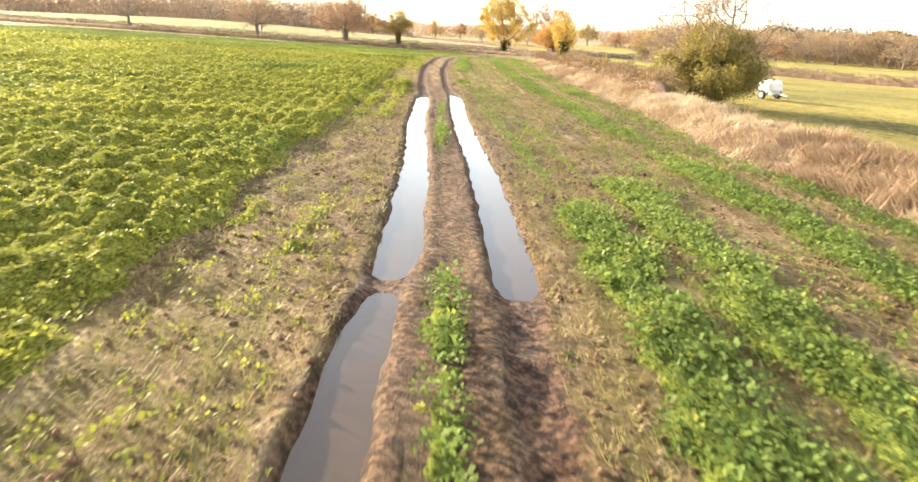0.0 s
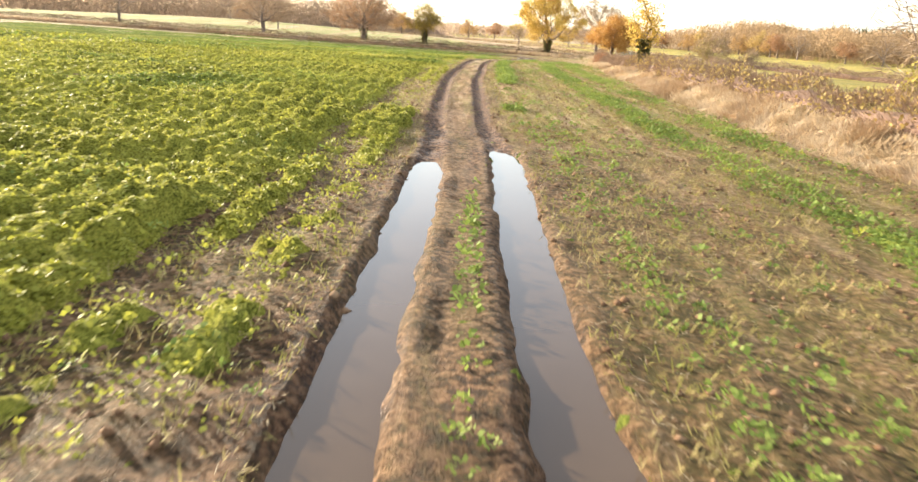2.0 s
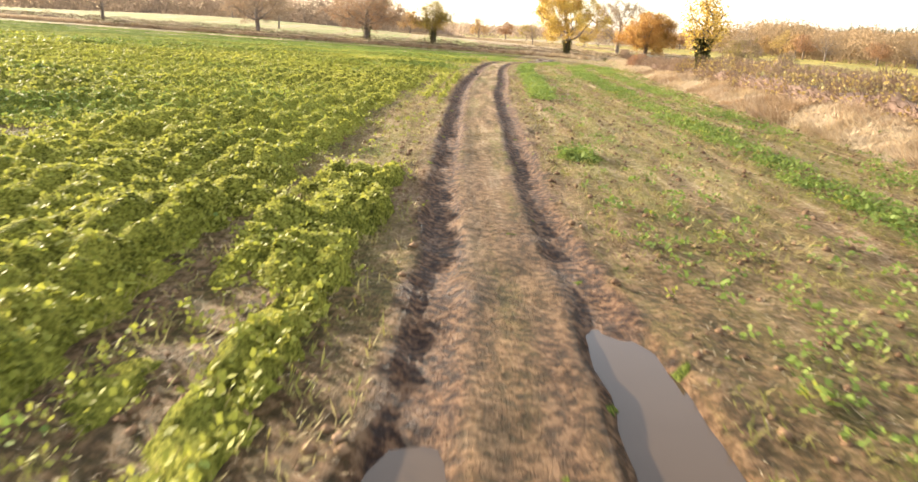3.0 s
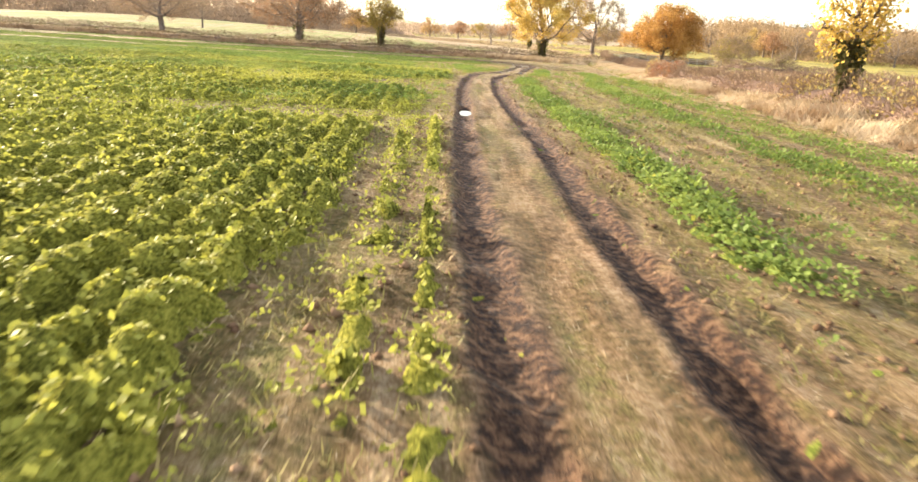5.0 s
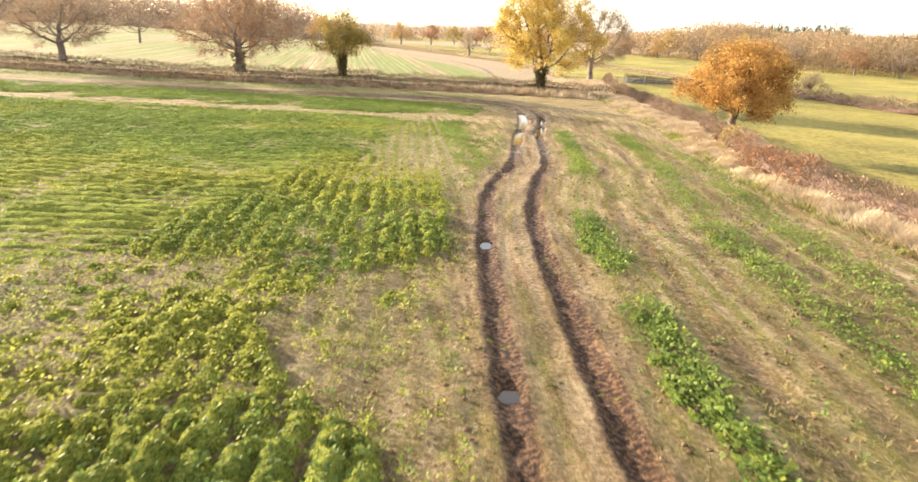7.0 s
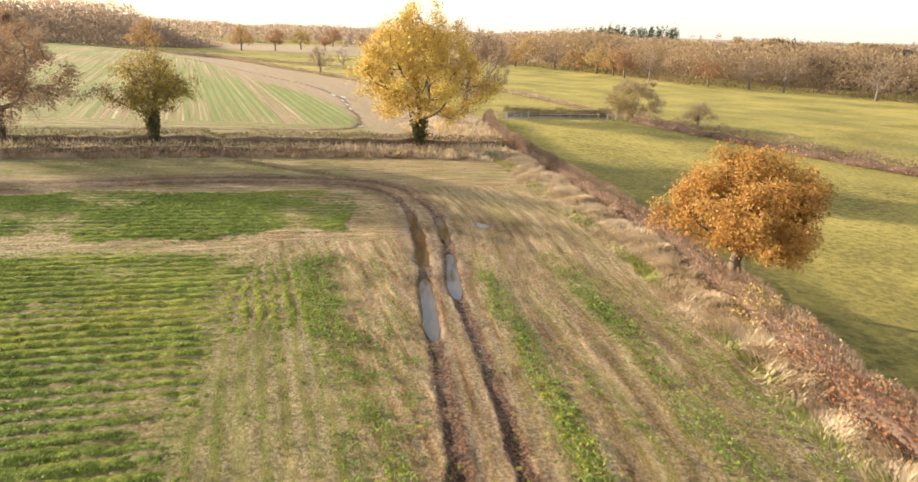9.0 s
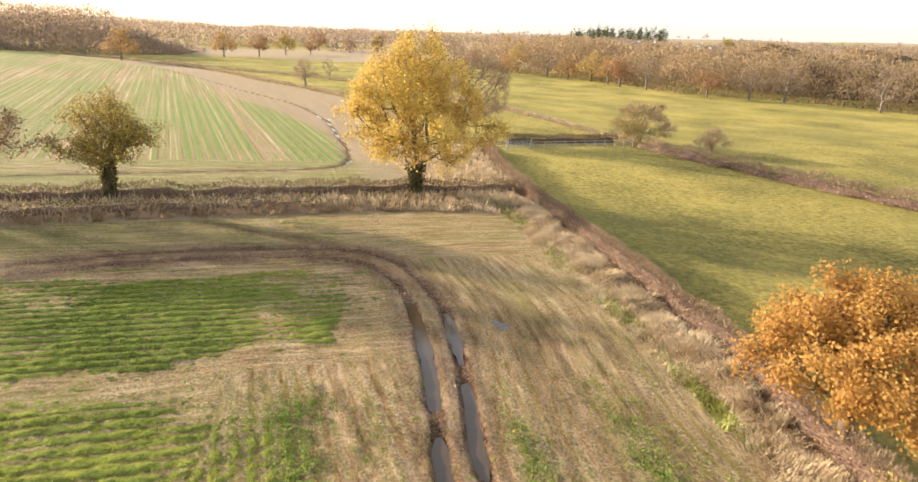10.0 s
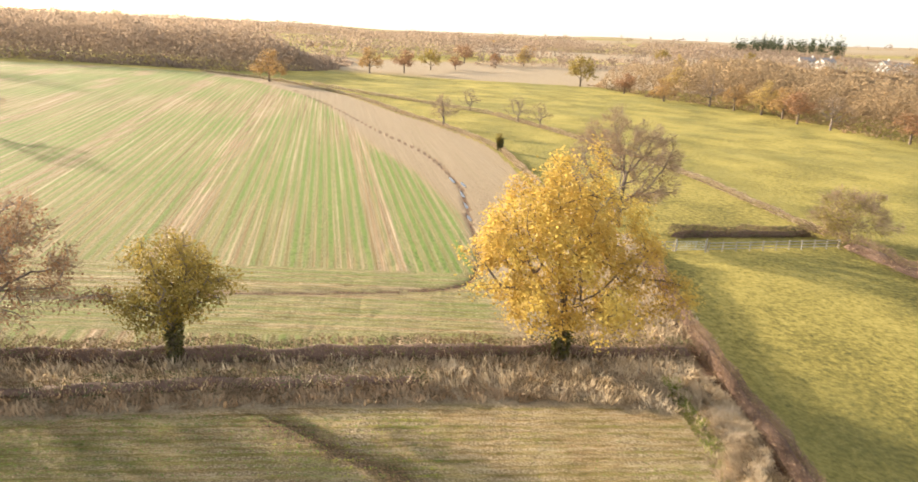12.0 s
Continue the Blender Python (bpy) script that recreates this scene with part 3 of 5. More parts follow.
def build_ground():
    xs = graded((-130, -60, 3.0), (-60, -16, 1.0), (-16, -2.5, 0.4), (-2.5, 7.5, 0.11), (7.5, 13, 0.16), (13, 30, 0.4), (30, 72, 1.0), (72, 190, 3.0))
    ys = graded((-12, 3, 0.6), (3, 48, 0.25), (48, 96, 0.32), (96, 150, 0.36), (150, 188, 0.45), (188, 230, 0.9), (230, 460, 3.0))
    xs = np.array(horizon_side(-130, -1)[::-1] + xs + horizon_side(190, 1))
    ys = np.array(horizon_side(-12, -1)[::-1] + ys + horizon_side(460, 1))
    gx, gy = np.meshgrid(xs, ys)
    x, y = gx.ravel(), gy.ravel()
    z = ground_z(x, y)
    nx, ny = len(xs), len(ys)
    i = (np.arange(ny - 1)[:, None] * nx + np.arange(nx - 1)).ravel()
    me = mesh_from("ground", np.stack([x, y, z], 1), np.stack([i, i + 1, i + nx + 1, i + nx], 1), SOIL, True)

    hedge, verge = along_y(HEDGE, y), along_y(VERGE, y)
    front, cross = along_x(CROSS_FRONT, x), along_x(CROSS, x)
    rut = np.minimum(np.minimum(away(RUT_L, x, y), away(RUT_R, x, y)), away(RUT_FAR, x, y) + 0.1)
    rut = rut + 0.25 * (value_noise(x, y, 0.5, 41) - 0.5)
    mud_and_shade = 1 - step(0.26, 0.46, rut)
    mud_and_shade = np.maximum(mud_and_shade, 0.55 * (1 - step(0.6, 1.5, rut)) * value_noise(x, y, 1.2, 42))
    smear = x - np.interp(y, (124, 134, 140, 148), (11.4, 13.6, 14.4, 15.2))
    churned = band(y, 126, 156, 4) * (1 - step(0.75, 1.7, rut)) + 0.6 * (1 - step(0.4, 1.6, np.abs(smear) + 0.8 * (value_noise(x * 2, y * 0.5, 0.9, 48) - 0.5))) * band(y, 127, 148, 4)
    mud_and_shade = np.clip(np.maximum(mud_and_shade, churned * (0.35 + 0.45 * value_noise(x * 2, y * 0.3, 1.0, 43))), 0, 1)
    lane_mud = (1 - step(0.7, 1.9, rut)) * np.maximum(band(y, 128, 158, 5), 0.0) * (0.3 + 0.4 * value_noise(x * 0.7, y * 0.7, 1.5, 87))
    branch = away(smooth_line([(9, 152.5), (5.4, 156.0), (2.4, 158.0), (-1.5, 160.6)]), x, y)
    lane_mud = np.maximum(lane_mud, 0.75 * (1 - step(0.3, 1.2, branch + 0.5 * (value_noise(x, y, 0.9, 88) - 0.5))))
    mud_and_shade = np.maximum(mud_and_shade, lane_mud)
    u = x - along_y(RUN_R, y) + 0.25 * (value_noise(x, y, 0.9, 46) - 0.5)
    wheelings = np.minimum.reduce([np.abs(u - o) for o in (3.1, 4.7, 7.6)])
    mud_and_shade = np.maximum(mud_and_shade, 0.5 * (1 - step(0.12, 0.4, wheelings)) * (0.6 + 0.4 * step(40, 75, y)) * (y < 140))
    mud_and_shade = np.maximum(mud_and_shade, 0.75 * band(x, along_y(RUN_L, y), along_y(RUN_R, y), 0.1) * (1 - 0.8 * step(46, 60, y)) * (0.4 + 0.9 * value_noise(x * 2, y * 0.3, 0.8, 47)))
    own = (x < verge) & (y < front + 0.3)
    cover = np.zeros(len(x))
    k = np.nonzero(own & (x > -300) & (y > -60))[0]
    cover[k] = crop_cover(x[k], y[k])
    # Damp soil under the crop, with the shade between plants painted in.
    mud_and_shade = np.maximum(mud_and_shade, np.where(y < 100, 0.6, 0.22) * np.clip(cover * 1.3 - 0.25, 0, 1) * (y < 160))
    damp = own * (x > -5) * band(y, 12, 46, 6) * (0.55 + 0.5 * value_noise(x * 1.5, y * 0.4, 1.5, 49))
    mud_and_shade = np.maximum(mud_and_shade, (0.85 - 0.3 * step(4, 9, x)) * damp)
    mud_and_shade = np.maximum(mud_and_shade, own * band(x, -9, -0.3, 0.8) * band(y, 75, 98, 2) * (0.1 + 0.4 * value_noise(x, y, 1.1, 50)))
    mud_and_shade = np.maximum(mud_and_shade, band(x, along_y(RUN_L, y), along_y(RUN_R, y), 0.1) * band(y, 0, 46, 3) * (0.55 + 0.4 * value_noise(x * 2, y * 0.4, 0.7, 55)))
    own_tint = own * (0.12 + 0.5 * value_noise(x * 1.6, y * 0.5, 1.6, 44) * value_noise(x, y, 7, 45)) * 1.0
    # The next field: drilled lines running away from the cross hedge, with wheelings in them.
    edge = along_y(FAR_EDGE, y)
    nextf = (y > cross + 1.2) & (x < edge - 1.5) & (y < 357 + 0.4 * (x + 110)) & (x > -220)
    across = x + 0.085 * (y - 185)
    head = band(y, 172, 185, 1.0)
    lines = 0.5 + 0.5 * np.cos(across * 2 * np.pi / 3.4)
    wheel = np.abs(np.abs((across - 5.4 + 10.0) % 20.0 - 10.0) - 0.95)
    wheel = 1 - step(0.3, 0.85, wheel + 0.4 * (value_noise(x, y, 4, 54) - 0.5))
    thick = band(across, 7.2, 15.5, 0.8) * band(y, 187, 243, 5) + 0.5 * band(across, -3.5, 4.2, 0.7) * band(y, 190, 236, 8)
    far_green = 0.55 + 0.7 * (value_noise(x, y, 22, 51) - 0.3) + 0.3 * (lines - 0.5) + 0.6 * thick - 0.75 * wheel + 0.3 * (value_noise(x, y * 0.2, 2.5, 52) - 0.5)
    pale = step(-2.0, 1.0, x - np.interp(y, (180, 205, 228, 252, 314, 349, 380), (14.2, 14.2, 9.8, 2.5, -11.5, -33, -60))) * 0.95
    far_green = np.where(head > 0.5, 0.36 + 0.34 * np.cos(y * 2 * np.pi / 2.0) + 0.4 * (value_noise(x * 0.2, y, 3, 53) - 0.4), far_green) * (1 - pale)
    own_tint = own_tint + 0.3 * own * (y > 154) * (0.3 + value_noise(x * 0.4, y, 1.6, 60))
    own_tint = own_tint + 0.3 * own * band(x - along_y(RUN_R, np.minimum(y, 144)), 0.7, 9, 0.5) * value_noise(x * 2.2, y * 0.25, 1.3, 57) * (y < 120)
    own_tint = own_tint + 0.42 * own * band(x, -12, 3, 1.2) * band(y, 106, 136, 2) * (0.3 + 0.8 * value_noise(x * 0.8, y, 1.2, 58))
    own_tint = own_tint + 0.45 * own * band(x, -10, -0.5, 0.6) * band(y, 75, 98, 1.5) * value_noise(x, y, 0.8, 59)
    green = np.where(own, np.clip(cover * np.where((x < -74) | (y < 3.6), 0.95, np.where(y > 112, 0.3, 0.4)) + own_tint, 0, 0.85), np.where(nextf & (head > 0.5), np.clip(far_green, 0, 0.85), 0))
    drill = np.where(nextf & (head <= 0.5), np.clip(far_green, 0.12, 1.0) * (1 - pale), 0)
    turf = np.where((x > hedge + 0.2) & (y < 200) & (x < 3000), 1.0, 0.0)
    turf = np.where((y >= 196) & (x > edge), 1.0, turf)
    hills = value_noise(x, y, 130, 61)
    outer = (~own) & (~nextf) & (turf < 0.5) & (y > cross + 1)
    outer |= (np.hypot(x, y) > 430) | (x < -220)
    turf = np.where(outer, step(0.5, 0.68, hills), turf)
    dead = np.where(outer, 1 - step(0.5, 0.68, hills), np.where(nextf, 0.8 * pale + 0.06 + 0.12 * wheel, 0.0) * (rut > 0.5))
    stripv = (x > verge - 0.4) & (x < hedge + 0.2) & (y < 200)
    stripc = (y > front - 0.3) & (y < cross + 1.5) & (x < hedge + 0.2)
    dead = np.where(stripv | stripc, 0.85, dead)
    turf = np.where(stripv | stripc, 0, turf)
    # Shadow line at the hedge foot, painted on the flat ground in mud colour.
    shadow_gap = band(x, hedge - 1.25, hedge - 0.45, 0.2) * (y > 88) * (y < 193)
    dead = dead * (1 - shadow_gap)
    mud_and_shade = np.maximum(np.where(own | (nextf & (rut < 1.5)), mud_and_shade, 0), shadow_gap)
    u = x - along_y(RUN_R, np.minimum(y, 144))
    lane = np.where(nextf, np.where(head > 0.5, y + 0.03 * x, across), np.where((y > 151) | (own & (x < along_y(RUN_L, y)) & (across_share(x, y) > 0.5)), y - 0.02 * x, np.where(x < along_y(RUN_L, y), x, u)))
    drill = np.where(nextf & (head > 0.5), np.clip(0.1 + 0.75 * value_noise(x * 0.15, y, 3, 53), 0, 0.8), drill)
    stubble = nextf * 0.8 + own * (0.25 + 0.7 * value_noise(x * 1.3, y * 0.35, 2.2, 57)) * (0.25 + 0.75 * step(70, 115, y))
    soak = own * (1 - step(0.25, 0.6, rut)) * np.maximum(band(y, 118, 149, 4), 0.3 * band(y, 4, 46, 2))
    soak = np.maximum(soak, own * (1 - step(0.5, 1.3, rut)) * band(y, 131, 146, 2))
    for name, v in (("lane", lane), ("run", np.where((y > 151) | (lane == y - 0.02 * x), x, y)), ("stubble", stubble), ("drill", drill), ("green", green), ("mud_and_shade", mud_and_shade), ("turf", turf), ("dead", dead), ("soak", soak)):
        a = me.attributes.new(name, "FLOAT", "POINT")
        a.data.foreach_set("value", np.asarray(v, np.float32))
    return tagged(new("ground", me), "brown stubble field with green rape and turf beyond", "ground", kind="structure")


build_ground()


# ---------------------------------------------------------------- standing water
def puddle(line, a, b, half, label, depth=0.085):
    depth = depth if a < 50 else 0.125
    short = b - a < 3
    y = np.linspace(a, b, 24) if short else np.arange(a - 0.5, b + 0.5, 0.25)
    c = along_y(line, y)
    level = np.polyval(np.polyfit(y, lie(c, y), 1), y) - depth
    w = (half + (0.28 if a < 50 and b - a > 4 else 0.12)) * (0.55 + 0.8 * value_noise(y, y * 0, 0.9, 72)) ** (a > 50) * np.clip(np.minimum(y - a + 0.3, b - y + 0.3) / (2.2 if a > 100 else 1.0), 0.05, 1) ** 0.6
    if short:
        w = (half + 0.08) * (0.6 + 0.8 * value_noise(y, y * 0, 0.35, 73)) * np.sqrt(np.clip(1.01 - ((2 * y - a - b) / (b - a)) ** 2, 0, 1))
    cols = np.linspace(-1, 1, 5)
    v = np.stack([c[:, None] + w[:, None] * cols, np.repeat(y[:, None], 5, 1), np.repeat(level[:, None], 5, 1)], -1).reshape(-1, 3)
    i = (np.arange(len(y) - 1)[:, None] * 5 + np.arange(4)).ravel()
    ob = new("puddle", mesh_from("puddle", v, np.stack([i, i + 1, i + 6, i + 5], 1), WATER, True))
    return tagged(ob, label, "puddle", "puddles in the wheel ruts")


for which, a, b, half in STANDING:
    puddle((RUN_L, RUN_R)[which], a, b, half, "long brown rain puddle standing in a muddy wheel rut" if b - a > 4 else "small rain puddle in a muddy wheel rut")


def pool(x, y, rx, ry, turn, label, drop=0.05):
    k = 22
    ang = np.arange(k) * 2 * np.pi / k
    r = 0.75 + 0.5 * value_noise(np.cos(ang) * 2 + x, np.sin(ang) * 2 + y, 0.9, 71)
    px, py = rx * r * np.cos(ang), ry * r * np.sin(ang)
    c, s = math.cos(radians(turn)), math.sin(radians(turn))
    zz = float(ground_z(np.array([x]), np.array([y]))[0]) + drop
    v = [(x, y, zz)] + [(x + c * p - s * q, y + s * p + c * q, zz) for p, q in zip(px, py)]
    f = [(0, 1 + j, 1 + (j + 1) % k) for j in range(k)]
    return tagged(new("puddle", mesh_from("puddle", v, f, WATER)), label, "puddle", "puddles in the wheel ruts")


pool(13.9, 139.8, 0.75, 1.6, 12, "shallow rain puddle on churned bare ground", 0.07)
for x, y, rx, ry in ((14.4, 204.5, 0.22, 1.6), (14.6, 210.5, 0.25, 2.2), (14.7, 216.5, 0.28, 2.6), (14.2, 224.5, 0.22, 2.0), (15.6, 221.5, 0.25, 1.8), (13.0, 184.0, 0.5, 0.3),
                     (-13.0, 341.0, 1.4, 0.8), (-18.5, 346.5, 1.6, 0.9), (-22.5, 352.0, 1.4, 0.8)):
    pool(x, y, rx, ry, 6, "bright rain puddle along the far field track", 0.02)


# ---------------------------------------------------------------- crop and grass
def standing(x, y):
    return crop_cover(x, y) * (x < along_y(VERGE, y) - 0.2) * (y < along_x(CROSS_FRONT, x))


def canopy_of_crop(x0, x1, y0, y1, gx, gy, across, tall, low, label, lush=0.0):
    """The leaf surface of the crop: domed plants in their drilled rows."""
    p, q = np.meshgrid(np.arange(x0, x1, gx), np.arange(y0, y1, gy))
    c = standing(p, q)
    share = across_share(p, q)
    if not lush:
        c = c * (share if across else 1 - share)
    high = leaf_height(p, q, c, across, tall, low) + rng.normal(0, 0.018, p.shape)
    z = ground_z(p, q) + high - 0.035
    n = p.shape[1]
    i = (np.arange(p.shape[0] - 1)[:, None] * n + np.arange(n - 1)).ravel()
    f = np.stack([i, i + 1, i + n + 1, i + n], 1)
    f = f[high.ravel()[f].max(1) > 0.04]
    used, f = np.unique(f, return_inverse=True)
    jit = rng.normal(0, 0.22, (2, len(used))) * np.array([[gx], [gy]])
    x, y = p.ravel()[used] + jit[0], q.ravel()[used] + jit[1]
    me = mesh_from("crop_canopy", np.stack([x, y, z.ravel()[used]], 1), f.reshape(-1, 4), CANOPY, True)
    a = me.attributes.new("lush", "FLOAT", "POINT")
    a.data.foreach_set("value", np.asarray(np.maximum(lushness(x, y), lush), np.float32))
    tagged(new("crop_canopy", me), label, "crop", kind="stuff")


def crop_leaves(x0, x1, y0, y1, per_metre, size, across, tall, low, label, lush=0.0, stray=0.12):
    """Single leaves standing out of the leaf surface, and strays between the rows."""
    n = int((x1 - x0) * (y1 - y0) * per_metre)
    x, y = rng.uniform(x0, x1, n), rng.uniform(y0, y1, n)
    c = standing(x, y)
    share = across_share(x, y)
    if not lush:
        c = c * (share if across else 1 - share)
    high = leaf_height(x, y, c, across, tall, low)
    ok = (high > 0.35 * tall) | (rng.random(n) < stray * np.clip(c, 0, 1))
    x, y, high = x[ok], y[ok], high[ok]
    n = len(x)
    az, el = rng.random(n) * 2 * np.pi, rng.normal(0.3, 0.4, n)
    ln = size * rng.uniform(0.6, 1.35, n)
    d = np.stack([np.cos(az) * np.cos(el), np.sin(az) * np.cos(el), np.sin(el)], -1) * ln[:, None]
    s = np.stack([-np.sin(az), np.cos(az), rng.normal(0, 0.45, n)], -1) * (ln * 0.4)[:, None]
    at = np.stack([x, y, ground_z(x, y) + high - 0.03], -1) - d * 0.3
    deep = np.maximum(lushness(x, y), lush) + rng.normal(0, 0.15, n) > 0.5
    for pick, leaf, tone in ((~deep, RAPE, "yellow-green"), (deep, GREENER, "deep green")):
        if pick.any():
            v, f = diamonds(at[pick], d[pick], s[pick])
            tagged(new("rape_crop", mesh_from("rape_crop", v, f, leaf)), label % tone, "crop", kind="stuff")


def rosettes(x, y, size, leaves, leaf):
    """Rape plants: a low dome of small leaves on short stalks."""
    n = len(x)
    z = ground_z(x, y)
    az = rng.random((n, leaves)) * 2 * np.pi
    out = np.sqrt(rng.random((n, leaves))) * size[:, None] * 0.75
    up = (1 - (out / size[:, None]) ** 2) * size[:, None] * rng.uniform(0.25, 1.0, (n, leaves)) ** 0.6
    el = rng.normal(0.35, 0.5, (n, leaves))
    ln = leaf * rng.uniform(0.6, 1.35, (n, leaves)) * (0.6 + size[:, None] / 0.45)
    turn = az + rng.normal(0, 0.8, (n, leaves))
    d = np.stack([np.cos(turn) * np.cos(el), np.sin(turn) * np.cos(el), np.sin(el)], -1) * ln[..., None]
    side = np.stack([-np.sin(turn), np.cos(turn), rng.normal(0, 0.5, (n, leaves))], -1) * (ln * 0.42)[..., None]
    base = np.stack([x[:, None] + np.cos(az) * out, y[:, None] + np.sin(az) * out, z[:, None] + up], -1)
    return diamonds(base.reshape(-1, 3), d.reshape(-1, 3), side.reshape(-1, 3))


def plants(x0, x1, y0, y1, row, gap, across, leaves, leaf, tall, label, least=0.05, lush=0.0):
    """Single plants on drilled rows, as thick as the crop stands there."""
    if across:
        x, y = np.meshgrid(np.arange(x0, x1, gap), np.arange(y0, y1, row))
    else:
        x, y = np.meshgrid(np.arange(x0, x1, row), np.arange(y0, y1, gap))
    x, y = x.ravel(), y.ravel()
    jit = (0.5 * gap, 0.09 * row) if across else (0.12 * row, 0.5 * gap)
    x, y = x + rng.normal(0, jit[0], len(x)), y + rng.normal(0, jit[1], len(y))
    c = standing(x, y)
    share = across_share(x, y)
    if not lush:
        c = c * (share if across else 1 - share)
    ok = rng.random(len(x)) < np.clip((c - least) * 1.3, 0, 1) * np.where((c > 0.8) & (x < 1.5) & (y < 112), 0.3, 1)
    x, y, c = x[ok], y[ok], np.clip(c[ok], 0, 1)
    size = tall * (0.4 + 0.65 * c) * rng.uniform(0.65, 1.25, len(x))
    deep = np.maximum(lushness(x, y), lush) + rng.normal(0, 0.15, len(x)) > 0.5
    for pick, tint, tone in ((~deep, RAPE, "yellow-green"), (deep, GREENER, "deep green")):
        if pick.any():
            v, f = rosettes(x[pick], y[pick], size[pick], leaves, leaf)
            tagged(new("rape_crop", mesh_from("rape_crop", v, f, tint)), label % tone, "crop", kind="stuff")


for x0, x1, y0, y1, gx, gy, across, tall, low, label in (
        (-10, 1.0, 3.5, 112, 0.105, 0.11, False, 0.42, 0.46, "closed leaf cover of the rape crop beside the track"),
        (-26, -10, 3.5, 112, 0.16, 0.18, False, 0.33, 0.42, "closed leaf cover of the rape crop in the open field"),
        (-75, -26, 3.5, 112, 0.30, 0.40, False, 0.36, 0.40, "closed leaf cover farther across the field"),
        (-10, 9.4, 112, 138, 0.11, 0.15, False, 0.16, 0.42, "rape rows running along the headland"),
        (-26, 9.4, 90, 151, 0.15, 0.09, True, 0.18, 0.22, "drilled green rape rows crossing the field"),
        (-75, -26, 90, 151, 0.34, 0.12, True, 0.20, 0.25, "drilled green rape rows farther across the field")):
    canopy_of_crop(x0, x1, y0, y1, gx, gy, across, tall, low, label)
canopy_of_crop(2.2, 17, 3.5, 134, 0.11, 0.12, False, 0.20, 0.66, "closed leaf cover of the ragged rape strips", 0.95)
crop_leaves(-10, 1.0, 3.5, 50, 330, 0.075, False, 0.42, 0.46, "small %s leaves of the thick rape crop", 0, 0)
crop_leaves(-10, 1.0, 50, 112, 250, 0.08, False, 0.42, 0.46, "small %s leaves of the clumpy rape crop", 0, 0)
crop_leaves(-26, -10, 3.5, 112, 62, 0.125, False, 0.33, 0.42, "%s leaves of the rape crop in the open field")
crop_leaves(-70, -26, 3.5, 112, 11, 0.24, False, 0.36, 0.40, "%s leaves of the rape crop away from the track")
plants(-10, 1.2, 3.5, 112, 0.30, 0.17, False, 11, 0.06, 0.25, "straggling %s rape plants at the edge of the crop")
plants(-10, 9.4, 112, 138, 0.60, 0.13, False, 8, 0.065, 0.17, "%s rape plants in rows along the headland")
plants(-30, 9.4, 93, 151, 0.72, 0.13, True, 7, 0.065, 0.17, "%s rape plants in rows across the field")
plants(-50, 21, 154.8, 162.5, 0.62, 0.125, True, 7, 0.07, 0.15, "%s rape plants in sparse rows by the headland")
plants(2.2, 17, 3.5, 30, 0.24, 0.15, False, 18, 0.06, 0.25, "%s rape plants of the ragged strips", 0.05, 0.8)
plants(2.2, 17, 30, 134, 0.26, 0.18, False, 11, 0.075, 0.25, "%s rape plants of the far ragged strips", 0.05, 0.8)


def scattered(name, x, y, length, thin, rise, material, label, category):
    """Loose stalks lying on the ground."""
    n = len(x)
    az = rng.random(n) * 2 * np.pi
    ln = length * rng.uniform(0.4, 1.3, n)
    d = np.stack([np.cos(az) * ln, np.sin(az) * ln, rise * rng.random(n) * ln], -1)
    s = np.stack([-np.sin(az), np.cos(az), np.zeros(n)], -1) * thin
    at = np.stack([x, y, ground_z(x, y) + 0.012], -1)
    v, f = diamonds(at, d, s)
    return tagged(new(name, mesh_from(name, v, f, material)), label, category, kind="stuff")


n = 60000
sx, sy = rng.uniform(-2.5, 15, n), 3.5 + 100 * rng.random(n) ** 1.3
ok = (sx < along_y(VERGE, sy)) & (np.minimum(away(RUT_L, sx, sy), away(RUT_R, sx, sy)) > 0.42)
ok &= (sx < along_y(RUN_L, sy)) | (sx > along_y(RUN_R, sy)) | (sy > 46)
scattered("straw_litter", sx[ok], sy[ok], 0.12, 0.0035, 0.35, STRAW, "pale dry straw scattered over the stubble", "straw")


n = 64000
sx, sy = rng.uniform(-1.8, 17, n), 3.5 + 140 * rng.random(n) ** 1.35
ok = (sx < along_y(VERGE, sy)) & (np.minimum(away(RUT_L, sx, sy), away(RUT_R, sx, sy)) > 0.4) & ((sx < along_y(RUN_L, sy)) | (sx > along_y(RUN_R, sy))) & (value_noise(sx * 1.6, sy * 0.45, 1.3, 86) + 0.3 * (rng.random(n) - 0.5) > 0.42 - 0.15 * (sx < along_y(RUN_L, sy)))
sx, sy = np.repeat(sx[ok], 4) + rng.normal(0, 0.05, 4 * ok.sum()), np.repeat(sy[ok], 4) + rng.normal(0, 0.05, 4 * ok.sum())
scattered("stubble_weeds", sx, sy, 0.105, 0.008, 1.5, WEED, "thin yellowing weeds among the stubble", "weeds")


